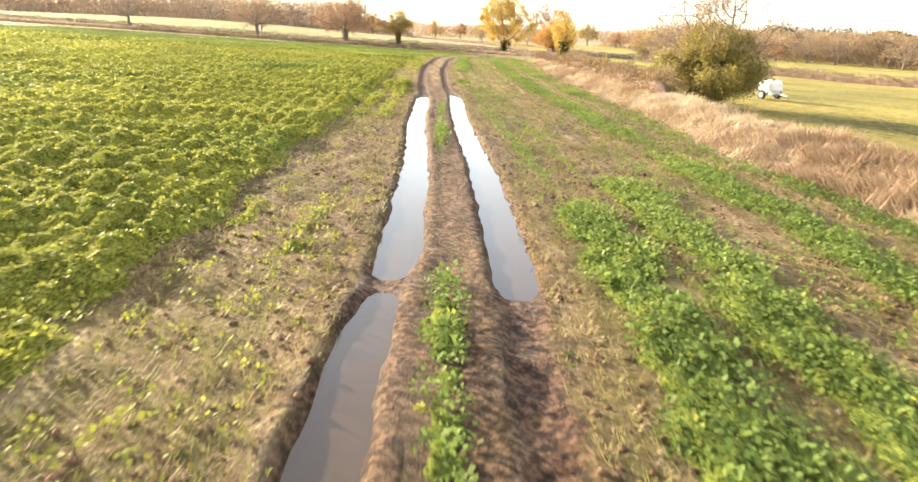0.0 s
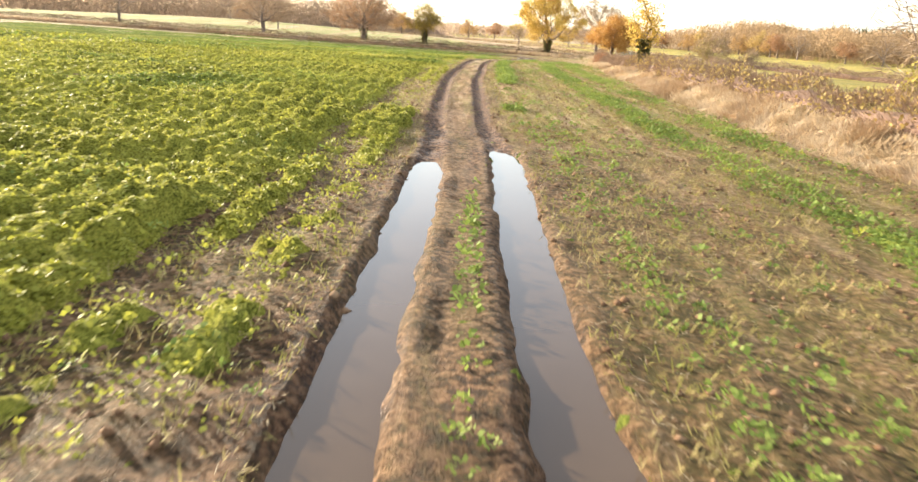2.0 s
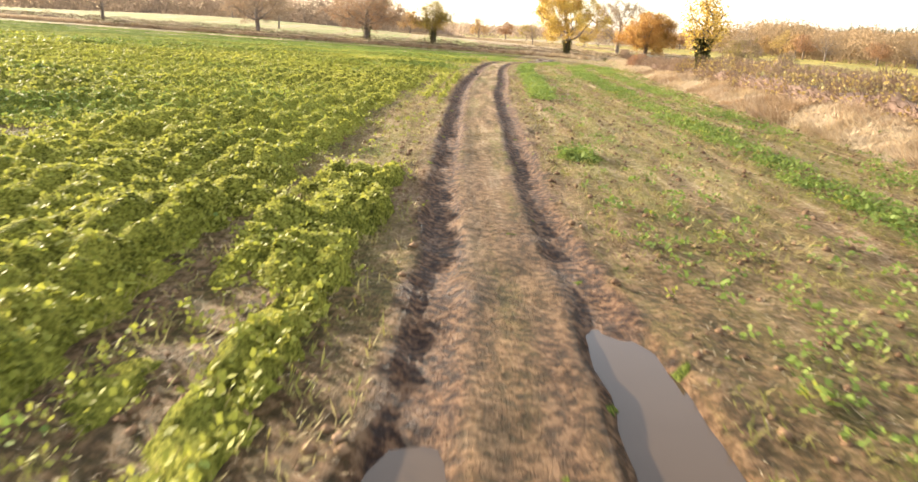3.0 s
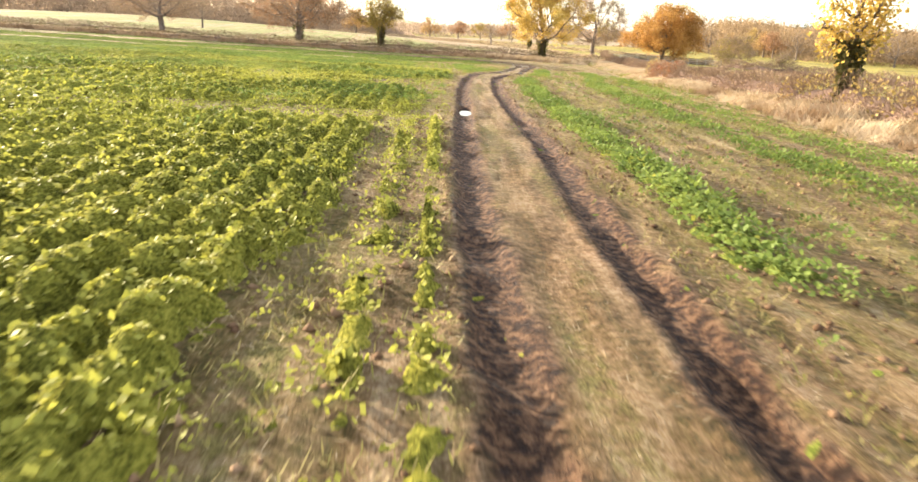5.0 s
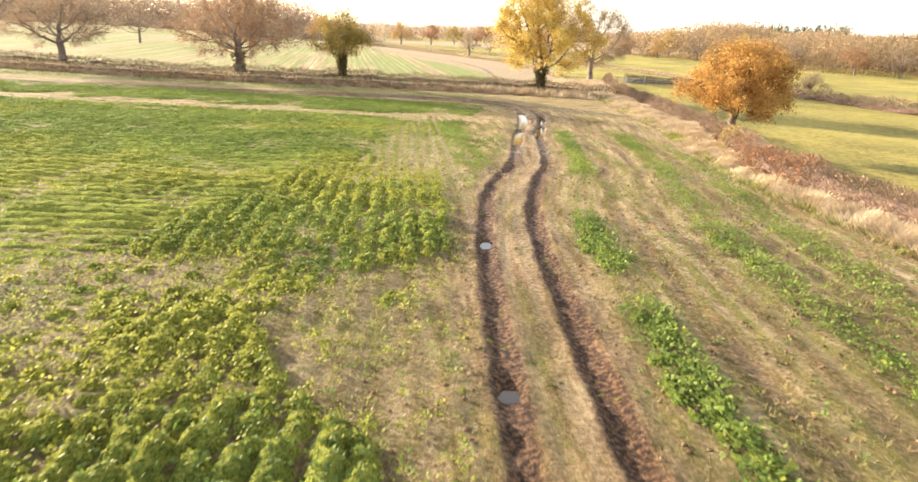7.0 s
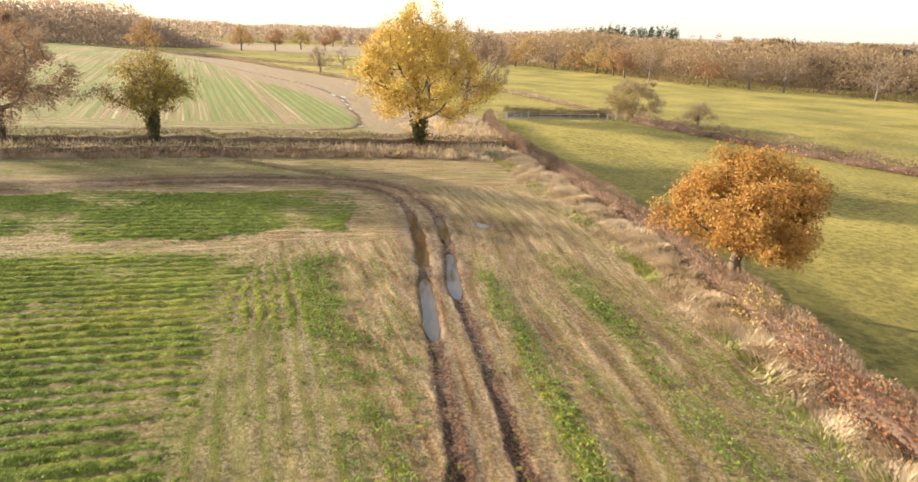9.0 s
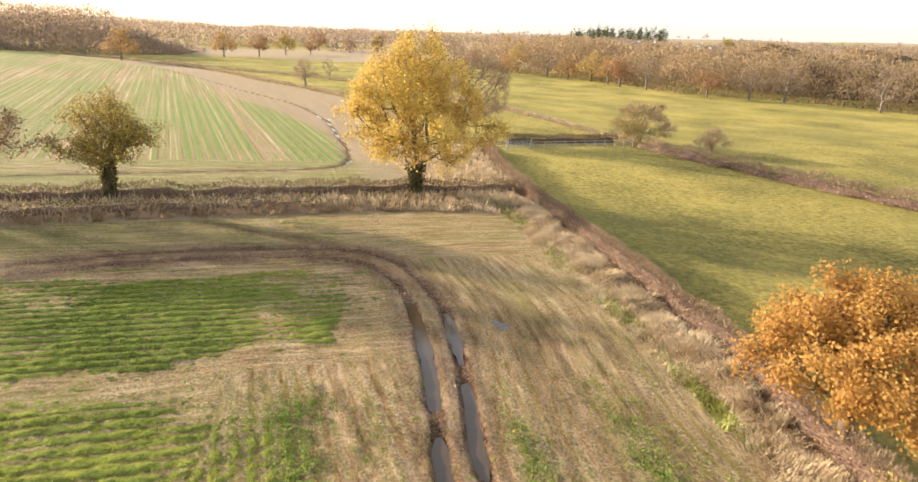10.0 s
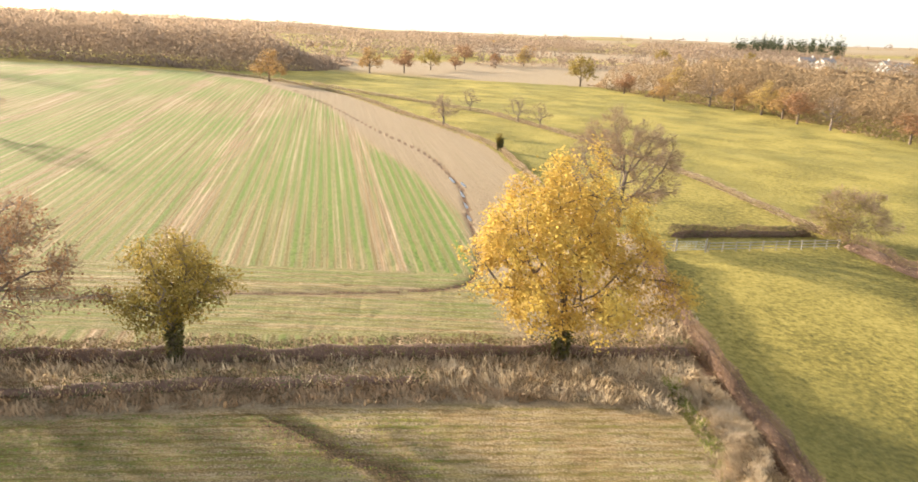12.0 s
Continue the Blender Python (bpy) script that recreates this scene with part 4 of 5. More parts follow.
def clods(n):
    """Crumbs and clods of earth turned up by plough and wheel."""
    x, y = rng.uniform(-1.6, 13.5, n), 3.5 + 110 * rng.random(n) ** 1.4
    ok = (x < along_y(VERGE, y)) & (np.minimum(away(RUT_L, x, y), away(RUT_R, x, y)) > 0.33)
    ok &= (x < along_y(RUN_L, y)) | (x > along_y(RUN_R, y))
    x, y = x[ok], y[ok]
    n = len(x)
    r = 0.012 + 0.055 * rng.random(n) ** 2.6
    c = np.stack([x, y, ground_z(x, y) + r * 0.25], -1)
    octa = np.array([(1, 0, 0), (0, 1, 0), (-1, 0, 0), (0, -1, 0), (0, 0, 0.8), (0, 0, -0.8)], float)
    v = c[:, None] + octa * r[:, None, None] * rng.uniform(0.6, 1.4, (n, 6, 1))
    tri = np.array([(0, 1, 4), (1, 2, 4), (2, 3, 4), (3, 0, 4), (1, 0, 5), (2, 1, 5), (3, 2, 5), (0, 3, 5)])
    f = (np.arange(n)[:, None, None] * 6 + tri).reshape(-1, 3)
    tagged(new("soil_clods", mesh_from("soil_clods", v.reshape(-1, 3), f, CLOD, True)), "brown crumbs and clods of earth in the stubble", "soil", kind="stuff")


clods(19000)


def tufts(name, x, y, tall, lean, material, label, wide=0.018, blades_each=6, spread_by=0.12):
    """Standing dead grass, bent over by wind and rain."""
    n = len(x)
    z = ground_z(x, y, False)
    k = blades_each
    az = 4 * np.pi * value_noise(x, y, 1.3, 96)[:, None] + rng.normal(0, 0.55, (n, k))
    ln = tall[:, None] * rng.uniform(0.4, 1.2, (n, k))
    tilt = lean * rng.uniform(0.25, 1.0, (n, k)) ** 0.7
    d = np.stack([np.cos(az) * np.sin(tilt), np.sin(az) * np.sin(tilt), np.cos(tilt)], -1) * ln[..., None]
    side = np.stack([-np.sin(az), np.cos(az), 0 * az], -1) * wide * rng.uniform(0.6, 1.6, (n, k))[..., None]
    at = np.stack([x, y, z - 0.02], -1)[:, None] + np.concatenate([rng.normal(0, spread_by, (n, k, 2)), np.zeros((n, k, 1))], -1)
    v, f = diamonds(at.reshape(-1, 3), d.reshape(-1, 3), side.reshape(-1, 3))
    return tagged(new(name, mesh_from(name, v, f, material)), label, "grass", kind="stuff")


def verge_places(n, y0, y1):
    y = rng.uniform(y0, y1, n)
    a, b = along_y(VERGE, y) - 0.2, along_y(HEDGE, y) - 1.35 * step(86, 94, y)
    t = rng.random(n)
    return a + (b - a + 0.4) * t, y, t


gx, gy, gt = verge_places(12500, 4, 100)
clump = value_noise(gx, gy, 1.6, 91)
brown = value_noise(gx, gy, 2.2, 97) + 0.3 * (rng.random(len(gx)) - 0.5) > 0.56
tufts("dead_grass", gx[~brown], gy[~brown], 0.10 + 0.62 * clump[~brown], 1.55, HAY, "tall bleached dead grass on the verge bank", 0.015, 9, 0.13)
tufts("rusty_grass", gx[brown], gy[brown], 0.15 + 0.7 * clump[brown], 1.3, RUSTY, "browner dead stalks among the verge grass", 0.014, 9, 0.13)
gx, gy, gt = verge_places(19000, 100, 166)
clump = value_noise(gx, gy, 1.8, 92)
low = (gt < 0.32) & (value_noise(gx, gy, 5, 93) + 0.5 * (rng.random(19000) - 0.5) > 0.6)
tufts("dead_grass", gx[~low], gy[~low], 0.10 + 0.6 * clump[~low], 1.55, HAY, "bleached dead grass along the hedge foot", 0.017, 8, 0.17)
tufts("verge_grass", gx[low], gy[low], 0.18 + 0.2 * clump[low], 1.2, GREEN_GRASS, "short yellow-green grass at the field edge", 0.03, 6, 0.15)
gx = rng.uniform(-100, 26, 12000)
gy = along_x(CROSS_FRONT, gx)
gt = rng.random(12000)
gy = gy + gt * (along_x(CROSS, gx) - gy)
red = gt < 0.22 + 0.1 * value_noise(gx, gy, 6, 94) - 0.3 * step(5, 20, gx)
tufts("rusty_grass", gx[red], gy[red], rng.uniform(0.35, 0.6, red.sum()), 0.8, RUSTY, "rusty dead grass in front of the cross hedge", 0.035, 6, 0.16)
rest = ~red & (rng.random(12000) < 0.65)
tufts("dead_grass", gx[rest], gy[rest], rng.uniform(0.3, 0.85, rest.sum()), 0.9, HAY, "pale dead weeds below the cross hedge", 0.03, 6, 0.18)
gx, gy = rng.uniform(18, 29, 1500), rng.uniform(171, 186, 1500)
ok = gx < along_y(FAR_EDGE, gy) + 1
tufts("dead_grass", gx[ok], gy[ok], rng.uniform(0.4, 0.9, ok.sum()), 0.9, HAY, "pale dead grass in the field corner", 0.04, 6, 0.25)


# ---------------------------------------------------------------- hedges
def hedge(name, line, high, wide, per_metre, leafy, label, material=TWIGS, ragged=0.35, twig=0.3, category="hedge", core=1.0):
    """A cut hedge: a lumpy heart coloured dark as inner shade, with twigs and last leaves standing out of it."""
    seg = np.linalg.norm(np.diff(line, axis=0), axis=1)
    run = np.concatenate([[0], np.cumsum(seg)])
    s = np.arange(0, run[-1], 0.8)
    c = np.stack([np.interp(s, run, line[:, 0]), np.interp(s, run, line[:, 1])], 1)
    t = unit(np.gradient(c, axis=0))
    side = np.stack([t[:, 1], -t[:, 0]], 1)
    k = 9
    ang = np.linspace(-0.15, np.pi + 0.15, k)
    lump = 0.8 + ragged * (value_noise(np.repeat(s, k), np.tile(ang * 2, len(s)), 1.7, 101) - 0.3).reshape(-1, k)
    base = lie(c[:, 0], c[:, 1]) + bank(c[:, 0], c[:, 1])
    lump = lump * np.clip(np.minimum(s + 0.05, run[-1] - s) / 1.5, 0.05, 1)[:, None] ** 0.5
    lump = lump * core
    off = np.cos(ang) * 0.5 * wide * 0.72 * lump
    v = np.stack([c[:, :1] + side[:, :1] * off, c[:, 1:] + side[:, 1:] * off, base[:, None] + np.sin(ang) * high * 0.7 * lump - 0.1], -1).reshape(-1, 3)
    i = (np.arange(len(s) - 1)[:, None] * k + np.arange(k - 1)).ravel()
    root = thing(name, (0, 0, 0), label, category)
    part("hedge_shade_core", mesh_from("hedge_shade_core", v, np.stack([i, i + 1, i + k + 1, i + k], 1), CORE, True), root)
    n = int(run[-1] * per_metre)
    q = rng.random(n) * run[-1]
    at = np.stack([np.interp(q, run, line[:, 0]), np.interp(q, run, line[:, 1])], 1)
    j = np.minimum((q / 0.8).astype(int), len(s) - 1)
    a = rng.uniform(-0.1, np.pi + 0.1, n)
    r = np.sqrt(rng.uniform(0.45, 1.0, n)) * (0.8 + ragged * value_noise(q, a * 2, 1.7, 101) * 1.1)
    o = np.cos(a) * 0.5 * wide * r
    p = np.stack([at[:, 0] + side[j, 0] * o, at[:, 1] + side[j, 1] * o, base[j] + np.abs(np.sin(a)) * high * r], -1)
    out = np.stack([side[j, 0] * np.cos(a), side[j, 1] * np.cos(a), np.abs(np.sin(a)) + 0.35], -1)
    d = unit(out + rng.normal(0, 0.38, (n, 3)))
    tw = rng.random(n) > leafy
    v, f = diamonds(p[tw] - d[tw] * twig * 0.5, d[tw] * twig * rng.uniform(0.5, 1.3, (tw.sum(), 1)), unit(np.cross(d[tw], spread(tw.sum()))) * twig * 0.05)
    part("twig_mass", mesh_from("twig_mass", v, f, TWIGS), root)
    if leafy > 0:
        lf = ~tw
        e = spread(lf.sum())
        v, f = diamonds(p[lf], e * twig * 0.5, unit(np.cross(e, spread(lf.sum()))) * twig * 0.2)
        part("foliage", mesh_from("foliage", v, f, material), root)
    return root


BRAMBLE = foliage("bramble_leaf", [(0.06, 0.07, 0.03), (0.12, 0.12, 0.05), (0.2, 0.15, 0.07), (0.26, 0.13, 0.07)], 0.25, 0.6, 0.4)
SCRUB = foliage("scrub_leaf", [(0.2, 0.15, 0.06), (0.34, 0.26, 0.09), (0.42, 0.3, 0.1), (0.28, 0.15, 0.07)], 0.3, 0.6, 0.4)
near_h, far_h = HEDGE[HEDGE[:, 1] < 92], HEDGE[HEDGE[:, 1] >= 91]
hedge("hedge", near_h[near_h[:, 1] > 43], 1.25, 1.7, 420, 0.16, "low straggling hedge of brown twigs and yellowing scrub", SCRUB, 0.8, 0.32)
hedge("hedge", far_h, 1.2, 1.45, 700, 0.08, "trimmed brown hawthorn hedge beside the pasture", RUSTY, 0.4, 0.24)
hedge("hedge", CROSS[CROSS[:, 0] > -110], 1.2, 2.0, 330, 0.3, "dark trimmed hedge across the end of the field", BRAMBLE, 0.5, 0.32)
low = CROSS_FRONT[(CROSS_FRONT[:, 0] > -70) & (CROSS_FRONT[:, 0] < 8)] + np.array([0, 2.1])
hedge("bramble_bank", low, 0.55, 1.6, 110, 0.7, "low dark green brambles in front of the cross hedge", BRAMBLE, 0.9, 0.3, "brambles")
RED_LEAF = foliage("red_bramble_leaf", [(0.16, 0.065, 0.04), (0.26, 0.105, 0.055), (0.34, 0.17, 0.07), (0.24, 0.16, 0.07)], 0.3, 0.6, 0.7)
patch = HEDGE[(HEDGE[:, 1] > 108.5) & (HEDGE[:, 1] < 119.5)]
hedge("bramble_patch", patch + np.array([-0.3, 0]), 1.0, 1.5, 420, 0.4, "red and orange bramble leaves in the hedge", RED_LEAF, 0.9, 0.24, "brambles", core=0.6)
patch = HEDGE[(HEDGE[:, 1] > 120.3) & (HEDGE[:, 1] < 123.2)]
hedge("bramble_patch", patch + np.array([-0.5, 0]), 1.2, 1.4, 420, 0.5, "yellow-orange bramble tuft standing in the hedge", SCRUB, 0.9, 0.24, "brambles", core=0.5)
hedge("hedge", EAST, 1.3, 2.4, 260, 0.1, "rough brown hedge between two pastures", RUSTY, 1.0, 0.45)
hedge("hedge", NORTH, 0.7, 1.1, 150, 0.5, "gappy brown hedge between far fields", HAY, 0.9, 0.4, core=0.4)
hedge("hedge", FAR_EDGE[FAR_EDGE[:, 1] > 205], 0.6, 1.0, 150, 0.5, "low brown hedge along the far stubble", HAY, 0.9, 0.4, core=0.4)
hedge("hedge", smooth_line([(37.5, 200.0), (46, 201.5), (57, 203)]), 1.25, 1.6, 420, 0.3, "low brown hedge behind the rail fence", BRAMBLE, 0.6, 0.35)


# ---------------------------------------------------------------- trees
def skeleton_of(height, wide, fork, count, seed, lean=0.0, flat=0.9, taper=0.25):
    """Branch nodes of a tree: places, parents, and the load on each. The crown is a lumpy dome above the fork."""
    r = np.random.default_rng(seed)
    nodes, parent = [np.array([0.0, 0, -0.2])], [-1]
    steps = max(3, int(fork / 0.6))
    for i in range(1, steps + 1):
        f = i / steps
        nodes.append(np.array([lean * f + 0.05 * r.normal(), 0.05 * r.normal(), fork * f]))
        parent.append(len(nodes) - 2)
    low = fork * 0.72
    mid = np.array([lean, 0, low + (height - low) * 0.5])
    goal, hubs = [], []
    while len(goal) < count:
        if len(hubs) < 20:
            e = unit(r.normal(size=3))
            hubs.append(e * r.uniform(0.55, 0.85))
        hub = hubs[r.integers(len(hubs))] if r.random() < 0.72 else None
        if hub is not None:
            q = hub + r.normal(size=3) * 0.17
            q[:2] *= 1 - taper * q[2]
            p = mid + q * np.array([wide / 2, wide / 2, (height - low) * 0.5])
            if p[2] > fork * 0.7 and np.linalg.norm(q) < 1.12:
                goal.append(p)
            continue
        d = unit(r.normal(size=3))
        if d[2] < 0:
            d[:2] *= 1.0 + 0.25 * flat
        lump = 0.92 + 0.16 * math.sin(3.1 * d[0] + seed) * math.sin(2.7 * d[1] + 2 * seed) + 0.07 * r.normal()
        rad = r.random() ** 0.45 * lump
        d[:2] *= 1 - taper * d[2]
        p = mid + d * rad * np.array([wide / 2, wide / 2, (height - low) * 0.5])
        if p[2] > fork * 0.75:
            goal.append(p)
    # Limbs grow step by step towards the places that still lack one.
    goal = np.array(goal)
    hop = max(0.35, 0.042 * height)
    grown = np.array(nodes)
    from_node = np.full(len(goal), len(nodes) - 1)
    gap = np.linalg.norm(goal - grown[-1], axis=1)
    live = np.ones(len(goal), bool)
    first = len(nodes) - 1
    for turn in range(90):
        if not live.any():
            break
        k = from_node[live]
        pull = np.zeros((len(nodes), 3))
        np.add.at(pull, k, unit(goal[live] - grown[k]))
        tips = np.unique(k)
        way = unit(unit(pull[tips]) + r.normal(0, 0.16, (len(tips), 3)) + np.array([0, 0, 0.08]))
        fresh = grown[tips] + way * hop
        start = len(nodes)
        nodes.extend(fresh)
        parent.extend(int(t) for t in tips)
        grown = np.array(nodes)
        d = np.linalg.norm(goal[:, None] - fresh[None], axis=2)
        j = d.argmin(1)
        near = d[np.arange(len(goal)), j]
        better = near < gap
        from_node[better], gap[better] = start + j[better], near[better]
        live &= gap > 1.25 * hop
    kids = np.bincount(np.array(parent[1:]), minlength=len(nodes))
    tips = np.nonzero((kids == 0) & (np.arange(len(nodes)) > first))[0]
    load = np.zeros(len(nodes))
    load[tips] = 1
    for i in range(len(nodes) - 1, 0, -1):
        load[parent[i]] += load[i]
    return np.array(nodes), np.array(parent), load, np.array(tips)


def tubes(nodes, parent, radius, sides=5):
    """Tapered limbs along the branch nodes."""
    i = np.arange(1, len(nodes))
    a, b = nodes[parent[i]], nodes[i]
    ra, rb = np.minimum(radius[parent[i]], radius[i] * 1.5), radius[i]
    d = unit(b - a)
    u = unit(np.cross(d, np.where(np.abs(d[:, 2:]) > 0.9, [[1.0, 0, 0]], [[0, 0, 1.0]])))
    w = np.cross(d, u)
    ang = np.arange(sides) * 2 * np.pi / sides
    ring = u[:, None] * np.cos(ang)[None, :, None] + w[:, None] * np.sin(ang)[None, :, None]
    v = np.concatenate([a[:, None] + ring * ra[:, None, None], b[:, None] + ring * rb[:, None, None]], 1).reshape(-1, 3)
    base = np.arange(len(i))[:, None] * 2 * sides
    k = np.arange(sides)
    f = np.stack([base + k, base + (k + 1) % sides, base + sides + (k + 1) % sides, base + sides + k], -1).reshape(-1, 4)
    return v, f


def leaf_cloud(places, n, blur, size, heart, thin=0.36):
    """Leaves round the twig ends, turned mostly outwards and up to the light."""
    p = places[rng.integers(0, len(places), n)] + rng.normal(0, 1, (n, 3)) * blur
    face = unit(unit(p - heart) * 0.9 + np.array([0, 0, 0.45]) + rng.normal(0, 0.85, (n, 3)))
    d = unit(np.cross(face, spread(n))) * size * rng.uniform(0.6, 1.4, (n, 1))
    return diamonds(p - d * 0.5, d, np.cross(face, d) * thin)


def tree(name, at, height, wide, fork, count, leaves, blur, size, leaf, label, seed, bark=BARK, trunk=0.3, ivy=0.0, lean=0.0, twigs=0, group="", flat=0.9, turn=0.0, bare=0.0, taper=0.25):
    nodes, parent, load, tips = skeleton_of(height, wide, fork, count, seed, lean, flat, taper)
    radius = trunk * (load / load[0]) ** (0.56 if leaves else 0.5)
    radius[:2] *= (1.5, 1.1)
    root = thing(name, at, label, "tree", group)
    root.rotation_euler = (0, 0, radians(turn))
    part("trunk", mesh_from("trunk", *tubes(nodes, parent, np.maximum(radius, 0.014)), bark, True), root)
    heart = np.array([lean, 0, fork + 0.3 * (height - fork)])
    fine = nodes[(load <= 3.5) & (nodes[:, 2] > fork * 0.8)]
    if twigs:
        n = twigs
        p = fine[rng.integers(0, len(fine), n)] + rng.normal(0, 0.22, (n, 3))
        d = unit(rng.normal(0, 0.75, (n, 3)) + unit(p - heart) * 1.2) * rng.uniform(0.35, 1.0, (n, 1))
        v, f = diamonds(p, d, unit(np.cross(d, spread(n))) * 0.02)
        part("twig_mass", mesh_from("twig_mass", v, f, TWIGGY), root)
    if leaves:
        fullness = value_noise(fine[:, 0] + 0.7 * fine[:, 2], fine[:, 1] - 0.6 * fine[:, 2], 1.6, 130 + seed) + 0.25 * (rng.random(len(fine)) - 0.5)
        keep = fine[fullness >= np.quantile(fullness, bare)]
        part("crown", mesh_from("crown", *leaf_cloud(keep, leaves, blur, size, heart), leaf), root)
    if ivy:
        n = int(900 * ivy)
        z = rng.random(n) * fork * 1.05
        a = rng.random(n) * 2 * np.pi
        rr = trunk * 0.85 + (0.06 + 0.45 * rng.random(n) ** 2 * value_noise(a * 1.3, z, 0.8, 131)) * (0.35 + (z / fork) ** 1.5)
        p = np.stack([np.cos(a) * rr + lean * z / fork, np.sin(a) * rr, z], -1)
        d = unit(np.stack([np.cos(a), np.sin(a), rng.normal(-0.2, 0.6, n)], -1)) * 0.2
        v, f = diamonds(p, d, unit(np.cross(d, spread(n))) * 0.09)
        part("ivy", mesh_from("ivy", v, f, IVY), root, "dark ivy round the trunk")
    return root


def on_land(x, y, sink=0.0):
    return (x, y, float(ground_z(np.array([x]), np.array([y]), False)[0]) - sink)


tree("oak_tree", on_land(-40.4, 166.6), 8.4, 11.5, 2.6, 380, 900, 0.3, 0.16, RUST, "nearly bare oak with a few brown leaves in the hedge", 3, BARE, 0.42, 0.0, twigs=9000, bare=0.7)
tree("oak_tree", on_land(-20.3, 166.9), 10.8, 14.5, 2.8, 620, 13000, 0.34, 0.17, RUST, "broad rust-brown oak half out of leaf", 5, BARE, 0.55, 0.5, twigs=9000, bare=0.2, taper=0.1)
tree("oak_tree", on_land(-8.1, 167.0), 8.7, 7.2, 3.0, 300, 12500, 0.32, 0.16, OLIVE, "small olive-brown oak with an ivy-clad trunk", 8, BARK, 0.32, 1.6, bare=0.12, taper=0.15)
tree("oak_tree", on_land(16.6, 168.6), 14.2, 12.8, 2.6, 900, 38000, 0.36, 0.19, YELLOW, "tall golden-yellow oak with a dark ivy-clad trunk", 11, BARK, 0.46, 1.6, flat=1.0, bare=0.2, taper=0.36)
tree("oak_tree", on_land(32.4, 204.2), 13.2, 13.5, 3.0, 620, 1500, 0.3, 0.18, RUST, "large bare oak with russet twigs behind the golden one", 14, BARE, 0.45, 0.0, twigs=16000, bare=0.5)
tree("oak_tree", on_land(21.6, 125.6), 6.7, 7.4, 2.1, 460, 38000, 0.27, 0.125, ORANGE, "low spreading orange-leaved oak growing in the hedge", 21, BARK, 0.26, flat=0.75, bare=0.03)
tree("oak_tree", on_land(17.2, 87.8), 7.0, 3.2, 2.6, 90, 2600, 0.3, 0.17, YELLOW, "slim tree with yellow leaves and ivy up its stem", 19, BARK, 0.22, 2.6, bare=0.15)
tree("ash_tree", on_land(20.8, 47.6), 9.5, 9.5, 2.2, 170, 0, 0.3, 0.2, OLIVE, "bare grey tree with long spreading boughs over the bush", 23, BARE, 0.15, twigs=2600)
tree("ash_tree", on_land(19.4, 49.8), 7.5, 6.5, 1.8, 120, 0, 0.3, 0.2, OLIVE, "leaning bare tree in the scrubby hedge", 24, BARE, 0.1, lean=0.5, twigs=1600)
bush_leaf = foliage("hawthorn_leaf", [(0.14, 0.11, 0.03), (0.24, 0.20, 0.05), (0.36, 0.30, 0.07), (0.22, 0.12, 0.06)], 0.4, 0.5, 0.5)
tree("hawthorn_bush", on_land(19.8, 46.0), 5.3, 6.0, 0.5, 620, 36000, 0.27, 0.12, bush_leaf, "dense yellow-green hawthorn bush in the hedge", 27, BARK, 0.12, flat=0.9, twigs=2500, bare=0.06)
tree("hawthorn_bush", on_land(60.5, 201.5), 6.3, 8.6, 0.5, 420, 3500, 0.3, 0.18, bush_leaf, "half-bare hawthorn bush at the fence corner", 29, BARK, 0.12, twigs=8000, bare=0.5)
tree("hawthorn_bush", on_land(67.0, 193.0), 3.6, 4.5, 0.5, 140, 200, 0.3, 0.18, bush_leaf, "bare pale thorn bush on the pasture hedge", 31, BARE, 0.1, twigs=2400)
tree("oak_tree", on_land(17.3, 279.5), 7.0, 6.5, 2.2, 160, 0, 0.4, 0.3, OLIVE, "small bare tree on the far field edge", 33, BARE, 0.25, twigs=2400)
tree("ivy_stump", on_land(25.6, 252.0), 3.6, 1.3, 2.2, 40, 900, 0.2, 0.22, OLIVE, "ivy-covered stump standing in the far hedge", 35, BARK, 0.35, 2.0)

